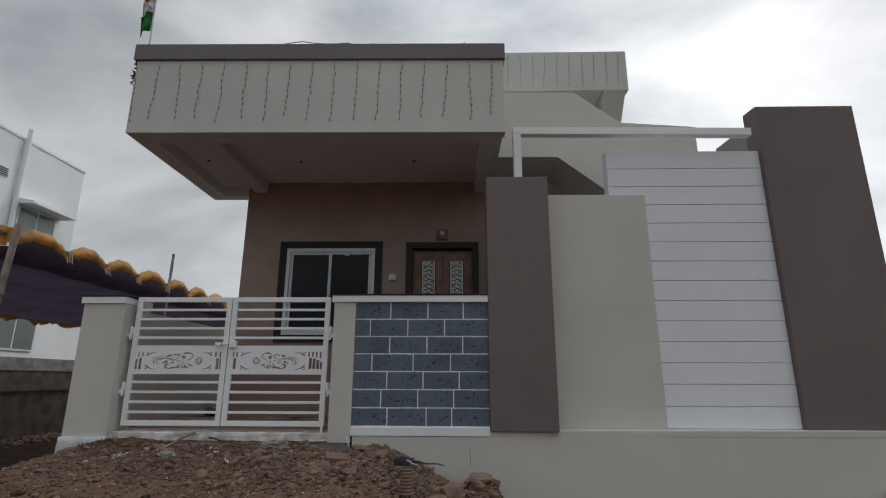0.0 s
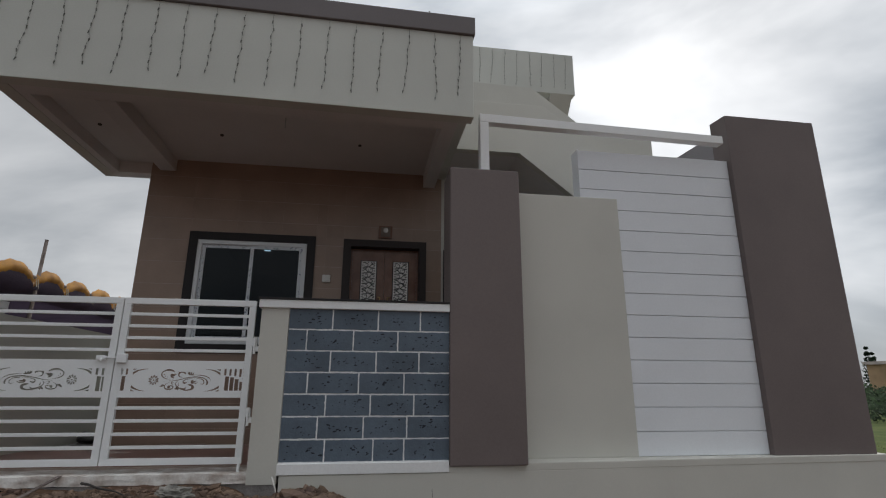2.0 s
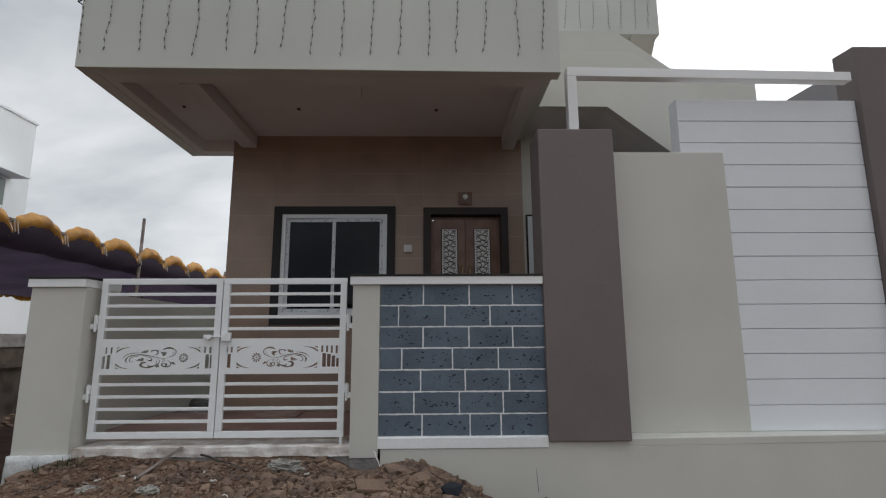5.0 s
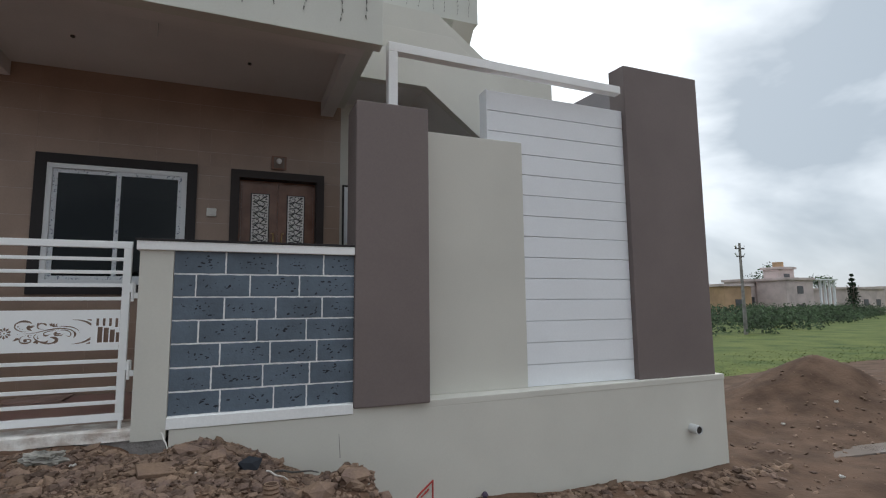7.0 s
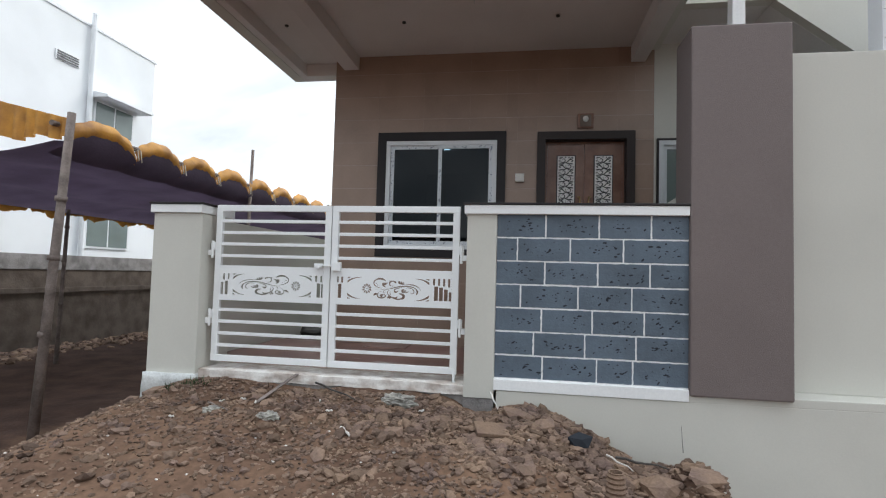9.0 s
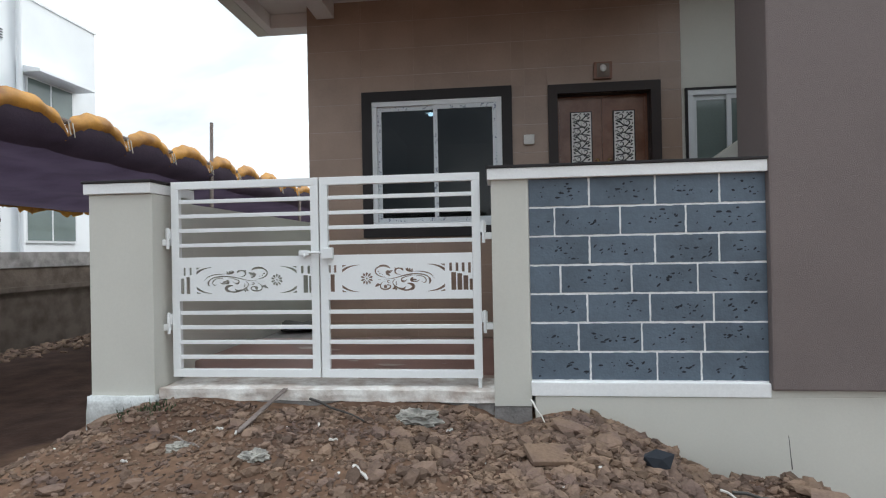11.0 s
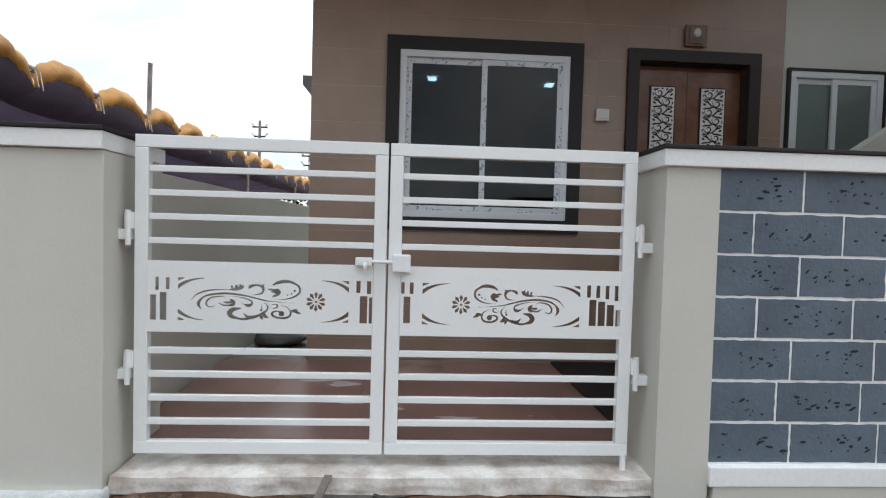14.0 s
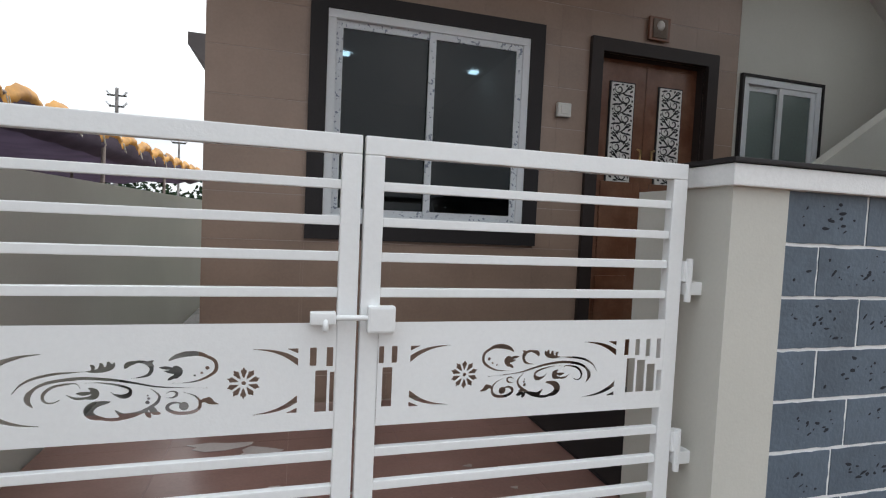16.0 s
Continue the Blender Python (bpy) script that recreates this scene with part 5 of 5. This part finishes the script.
scatter("plot_rubble", 900, lambda rr: (-11.2 + abs(rr.gauss(0, 0.5)), rr.uniform(5, 17)), lambda rr: rr.uniform(0.03, 0.10), M_RUBBLE, "pale rubble along the plot wall", 7)

scatter("threshold_rubble", 170, lambda rr: (rr.uniform(-3.9, -1.4), 6.08 - abs(rr.gauss(0, 0.16))), lambda rr: rr.uniform(0.010, 0.030), M_RUBBLE, "broken stones heaped against the threshold", 9)
big = [(-0.9, 5.75, 0.10), (-0.7, 5.62, 0.09), (-0.45, 5.5, 0.07), (0.05, 5.35, 0.12), (0.30, 5.25, 0.10), (0.48, 5.12, 0.08), (0.18, 4.95, 0.09), (0.55, 5.4, 0.09), (-0.12, 5.1, 0.10),
       (-3.05, 5.9, 0.055), (-3.12, 5.78, 0.06), (-2.98, 5.72, 0.05), (-2.85, 5.85, 0.045), (-4.05, 5.9, 0.08), (-4.15, 5.75, 0.07), (-1.45, 5.6, 0.06), (-1.2, 5.45, 0.05), (-2.3, 5.4, 0.05), (-3.4, 5.5, 0.05), (-1.7, 5.2, 0.055)]
for k, (x, y, s) in enumerate(big):
    rk = new("rock", shapes[k % 8])
    rk.matrix_basis = pose(x, y, ground_height(x, y) + s * 0.15, 15 * math.sin(k), 12 * math.cos(k * 2), k * 47) @ Matrix.Diagonal((s, s, s * (0.8 + 0.3 * (k % 2)), 1))
    tagged(rk, "rough brown rock half sunk in the earth mound" if s > 0.065 else "small angular brown stone on the mound", "rock", "rocks on the mound")
slabr = thing("stone_slab", "flat pale brown broken stone slab on the mound", "rock", (-1.03, 5.41, 0.78))
own = box(-1.17, -0.90, 5.33, 5.49, 0.775, 0.805, bevel=0.006)
bmesh.ops.rotate(own, verts=own.verts, cent=(-1.03, 5.41, 0.79), matrix=Euler((0.25, 0.1, 0.3)).to_matrix())
part("slab", own, M_RUBBLE, slabr)
dk = new("rock", shapes[3])
dk.data = shapes[3].copy()
dk.data.materials[0] = M_PIT
dk.matrix_basis = pose(-0.45, 5.52, ground_height(-0.45, 5.52) + 0.05) @ Matrix.Diagonal((0.07, 0.06, 0.09, 1))
tagged(dk, "dark blackish lump of rock on the mound", "rock")


def crumple(name, x, y, sx, sy, sz, m, label, cat, seed):
    t = thing(name, label, cat, (x, y, ground_height(x, y)))
    own = bmesh.new()
    bmesh.ops.create_icosphere(own, subdivisions=4, radius=1, matrix=Matrix.Translation((0, 0, 0)))
    for q in own.verts:
        k = 1 + 0.55 * noise.noise(q.co * 2.1 + Vector((seed, 0, 0))) + 0.3 * noise.noise(q.co * 5 + Vector((seed, 3, 0)))
        q.co = Vector((q.co.x * k * sx + x, q.co.y * k * sy + y, q.co.z * k * sz + ground_height(x, y) + sz * 0.4))
    part("cloth", own, m, t, smooth=False)


crumple("rag", -2.62, 5.22, 0.075, 0.05, 0.035, M_BAGM, "crumpled pale dirty rag on the mound", "rag", 1)
crumple("plastic_bag", -1.83, 5.84, 0.14, 0.07, 0.05, M_BAGM, "crumpled pale dirty plastic bag on the mound", "bag", 2)
crumple("plastic_wrap", -3.2, 5.45, 0.07, 0.05, 0.025, M_BAGM, "crumpled grey plastic wrap among the stones", "litter", 4)


def stick(name, p, q, r, m, label, cat="stick"):
    t = thing(name, label, cat, p)
    n = 5
    b = None
    pp = Vector(p)
    for k in range(1, n + 1):
        c = Vector(p).lerp(Vector(q), k / n) + Vector((0, 0, 0.006 * math.sin(k * 2.1)))
        b = rod(pp, c, r * (1 - 0.1 * k), b, 6, r * (1 - 0.1 * (k + 1)))
        pp = c
    part("stem", b, m, t)


plank = thing("wood_strip", "flat pale timber strip leaning on the mound", "stick", (-2.87, 5.9, 0.82))
b = box(-0.018, 0.018, -0.29, 0.29, -0.004, 0.004, bevel=0.001)
bmesh.ops.transform(b, matrix=look((-2.875, 5.87, 0.875), (-2.80, 6.4, 0.99)) @ pose(0, 0, 0, 90), verts=b.verts)
part("strip", b, M_TIMBER, plank)
stick("branch", (-2.62, 6.06, 0.89), (-2.15, 5.72, 0.86), 0.012, M_STEEL, "thin dark dry branch on the mound")
stick("branch", (-0.30, 4.95, 0.82), (-0.02, 4.9, 0.80), 0.010, M_STEEL, "thin dark dry branch on the mound")
stick("shard", (-2.07, 5.20, 0.79), (-1.97, 5.08, 0.785), 0.016, M_PLASTIC_W, "short white broken shard on the mound", "litter")
stick("splinter", (-1.10, 5.98, 0.92), (-1.03, 5.80, 0.84), 0.009, M_PLASTIC_W, "thin white splinter by the plinth", "litter")
stick("splinter", (-0.35, 4.95, 0.83), (-0.22, 4.85, 0.79), 0.007, M_PLASTIC_W, "thin pale splinter on the mound", "litter")
for k, (x, y) in enumerate(((-2.3, 5.5), (-3.3, 5.7), (-2.9, 5.55), (-3.02, 5.62), (-1.6, 5.75), (-2.45, 5.75), (-3.45, 5.3), (-0.8, 5.3), (7.8, 7.3), (9.0, 7.2), (8.2, 5.6), (6.2, 5.5))):
    stick("shard", (x, y, ground_height(x, y) + 0.015), (x + 0.05 * math.cos(k), y + 0.05 * math.sin(k), ground_height(x, y) + 0.02), 0.009 if x < 5 else 0.03, M_PLASTIC_W, "small white chip lying on the earth", "litter")
stick("twig", (0.22, 5.45, 0.72), (0.21, 5.46, 0.90), 0.003, M_STEEL, "thin upright dry twig on the mound")
stick("branch", (-3.3, 5.55, 0.80), (-3.05, 5.42, 0.79), 0.008, M_TIMBER, "short pale dry stick among the rubble")
stick("branch", (-1.9, 5.45, 0.79), (-1.72, 5.30, 0.77), 0.006, M_TIMBER, "short pale dry stick among the rubble")
pot = thing("ribbed_pipe", "broken ribbed terracotta pipe end in the mound", "pipe", (-0.33, 4.75, 0.68))
rv, rf = [], []
for k in range(33):
    rr = 0.064 - 0.0006 * k + 0.004 * math.sin(k * 1.57)
    rv += [(-0.33 + rr * math.cos(j * 0.3927), 4.75 + rr * math.sin(j * 0.3927), 0.60 + 0.0065 * k) for j in range(16)]
rv += [(-0.33 + 0.034 * math.cos(j * 0.3927), 4.75 + 0.034 * math.sin(j * 0.3927), 0.60 + 0.0065 * (32 - 12 * k)) for k in range(2) for j in range(16)]
rf = [(k * 16 + j, k * 16 + (j + 1) % 16, (k + 1) * 16 + (j + 1) % 16, (k + 1) * 16 + j) for k in range(34) for j in range(16)]
rf.append(tuple(range(34 * 16, 35 * 16)))
b = (rv, [], rf)
part("pipe", b, M_RUBBLE, pot)
pud = structure("puddle", prism([(8.3 + 1.3 * math.cos(a / 12 * 6.283) * (1 + 0.2 * math.sin(a * 2.0)), 6.15 + 0.22 * math.sin(a / 12 * 6.283)) for a in range(12)], "z", -0.40, -0.185), M_WATER, "shallow muddy puddle on the track", "puddle")

# ---- pieces: blocks, boards, tiles ----
JOINTS = [[275, 402, 522], [207, 335, 460], [275, 402, 523], [217, 357, 483], [270, 392, 514], [252, 376, 497], [275, 406, 491]]
bh = (2.385 - 1.012) / 7
pit_v, pit_f = [], []
rnd = random.Random(51)
for r, cuts in enumerate(JOINTS):
    x_of = lambda u: -1.077 + (u - 157) / (449 + 2 * r) * 1.528
    edges_x = [-1.078] + [x_of(u) for u in cuts] + [0.452]
    z1 = 2.385 - r * bh
    for a, c in zip(edges_x, edges_x[1:]):
        o = 0.0068 + 0.001 * math.sin(a * 9 + r)
        xa, xb, za, zb = a + o * (a > -1.07), c - o * (c < 0.45), z1 - bh + o, z1 - o * (r > 0)
        ring = []
        for p, q in (((xa, za), (xb, za)), ((xb, za), (xb, zb)), ((xb, zb), (xa, zb)), ((xa, zb), (xa, za))):
            n = max(3, round((abs(q[0] - p[0]) + abs(q[1] - p[1])) / 0.03))
            for k in range(n + 1):
                t = 0.0 if k == 0 else min((k + 0.1) / (n + 0.6), 0.97)
                w = (0.0 if k == 0 else 0.0042) * noise.noise(Vector((p[0] * 3 + t * 9 + r, p[1] * 5 + c * 7, q[0])))
                x, z = p[0] + (q[0] - p[0]) * t, p[1] + (q[1] - p[1]) * t
                ring.append((x + (w if p[0] == q[0] and -1.07 < x < 0.45 else 0), z + (w if p[1] == q[1] else 0)))
        block = part("block", prism(ring, "y", 6.1212, 6.128), M_BLOCK, block_wall)
        for _ in range(int((c - a) * 40)):
            px, pz = rnd.gauss((a + c) / 2 + 0.04, (c - a) * 0.22), rnd.gauss(z1 - bh / 2, bh * 0.18)
            if not (a + 0.03 < px < c - 0.03 and z1 - bh + 0.03 < pz < z1 - 0.03):
                continue
            s, asp, rot = rnd.uniform(0.0022, 0.0075), rnd.uniform(1.0, 3.2), rnd.choice((0, 0.1, -0.2, 0.5, 0.8))
            i = len(pit_v)
            m_ = 7
            pit_v.append((px, 6.1200, pz))
            for k in range(m_):
                an = k * 6.283 / m_
                ex, ez = s * asp * math.cos(an) * rnd.uniform(0.7, 1.3), s * math.sin(an) * rnd.uniform(0.7, 1.3)
                pit_v.append((px + ex * math.cos(rot) - ez * math.sin(rot), 6.1208, pz + ex * math.sin(rot) + ez * math.cos(rot)))
            pit_f += [(i, i + 1 + k, i + 1 + (k + 1) % m_) for k in range(m_)]
pits = part("pit_marks", (pit_v, [], pit_f), M_PIT, block_wall, "dark pits in the block faces", kind="stuff")

zt = [0.978 + (4.415 - 0.978) * k / 14 for k in range(15)]
for a, c in zip(zt, zt[1:]):
    part("board", box(2.055, 4.013, 6.425, 6.447, a + 0.004, c - 0.004, bevel=0.004), M_WHITE, white_wall)
part("board_edge", box(2.045, 2.056, 6.42, 6.60, 0.978, 4.42), M_WHITE, white_wall)

# wall tiles round the openings
holes_t = [(WX0 - 0.11, WX1 + 0.11, WZ0 - 0.11, WZ1 + 0.11), (DX0 - 0.098, DX1 + 0.098, 0.0, DZ1 + 0.098)]
TH, TW = 0.30, 0.60
z = 0.85
row = 0
wall_front = [o for o in house.children if o.name.startswith("wall_front")][0]
while z < 4.75:
    z2 = min(z + TH, 4.757)
    cuts = sorted({max(z, 0.967), z2} | {q for h_ in holes_t for q in h_[2:] if z < q < z2})
    for za, zb in zip(cuts, cuts[1:]):
        xs = [-3.36 + TW * k for k in range(8)]
        ed = sorted({x for x in xs if x < 0.66} | {0.66} | {q for h_ in holes_t for q in h_[:2]})
        for xa, xb in zip(ed, ed[1:]):
            if any(h_[0] - 0.001 <= xa and xb <= h_[1] + 0.001 and h_[2] - 0.001 <= za and zb <= h_[3] + 0.001 for h_ in holes_t):
                continue
            g = 0.0022
            part("tile", box(xa + 0.0004, xb - 0.0004, 8.1122, 8.118, za + (g if za == z else 0), zb - (g if zb == z2 else 0)), M_TILE, wall_front)
    z += TH
    row += 1
floor = bpy.data.objects["floor_bed"]
for i in range(13):
    for j in range(3):
        x0, y0 = -4.0 + 0.6 * i, 6.5 + 0.54 * j
        part("tile", box(x0 + 0.0007, min(x0 + 0.6, 4.0) - 0.0007, y0 + 0.0007, y0 + 0.5393, FLOOR_Z - 0.015, FLOOR_Z), M_FLOOR, floor)

# the house front stands a little further back than the forecourt's grid
for ob in [house, door, plaque, switch] + [bpy.data.objects[n] for n in ("window_1", "window_2")]:
    ob.location.y += 0.033
# the marquee's edge runs a little nearer the compound wall than its own grid
near = Vector((-0.85, 1.76, 1.86))
tent.matrix_basis = Matrix.Translation(near) @ Matrix.Scale(0.9, 4) @ Matrix.Translation(-near) @ tent.matrix_basis
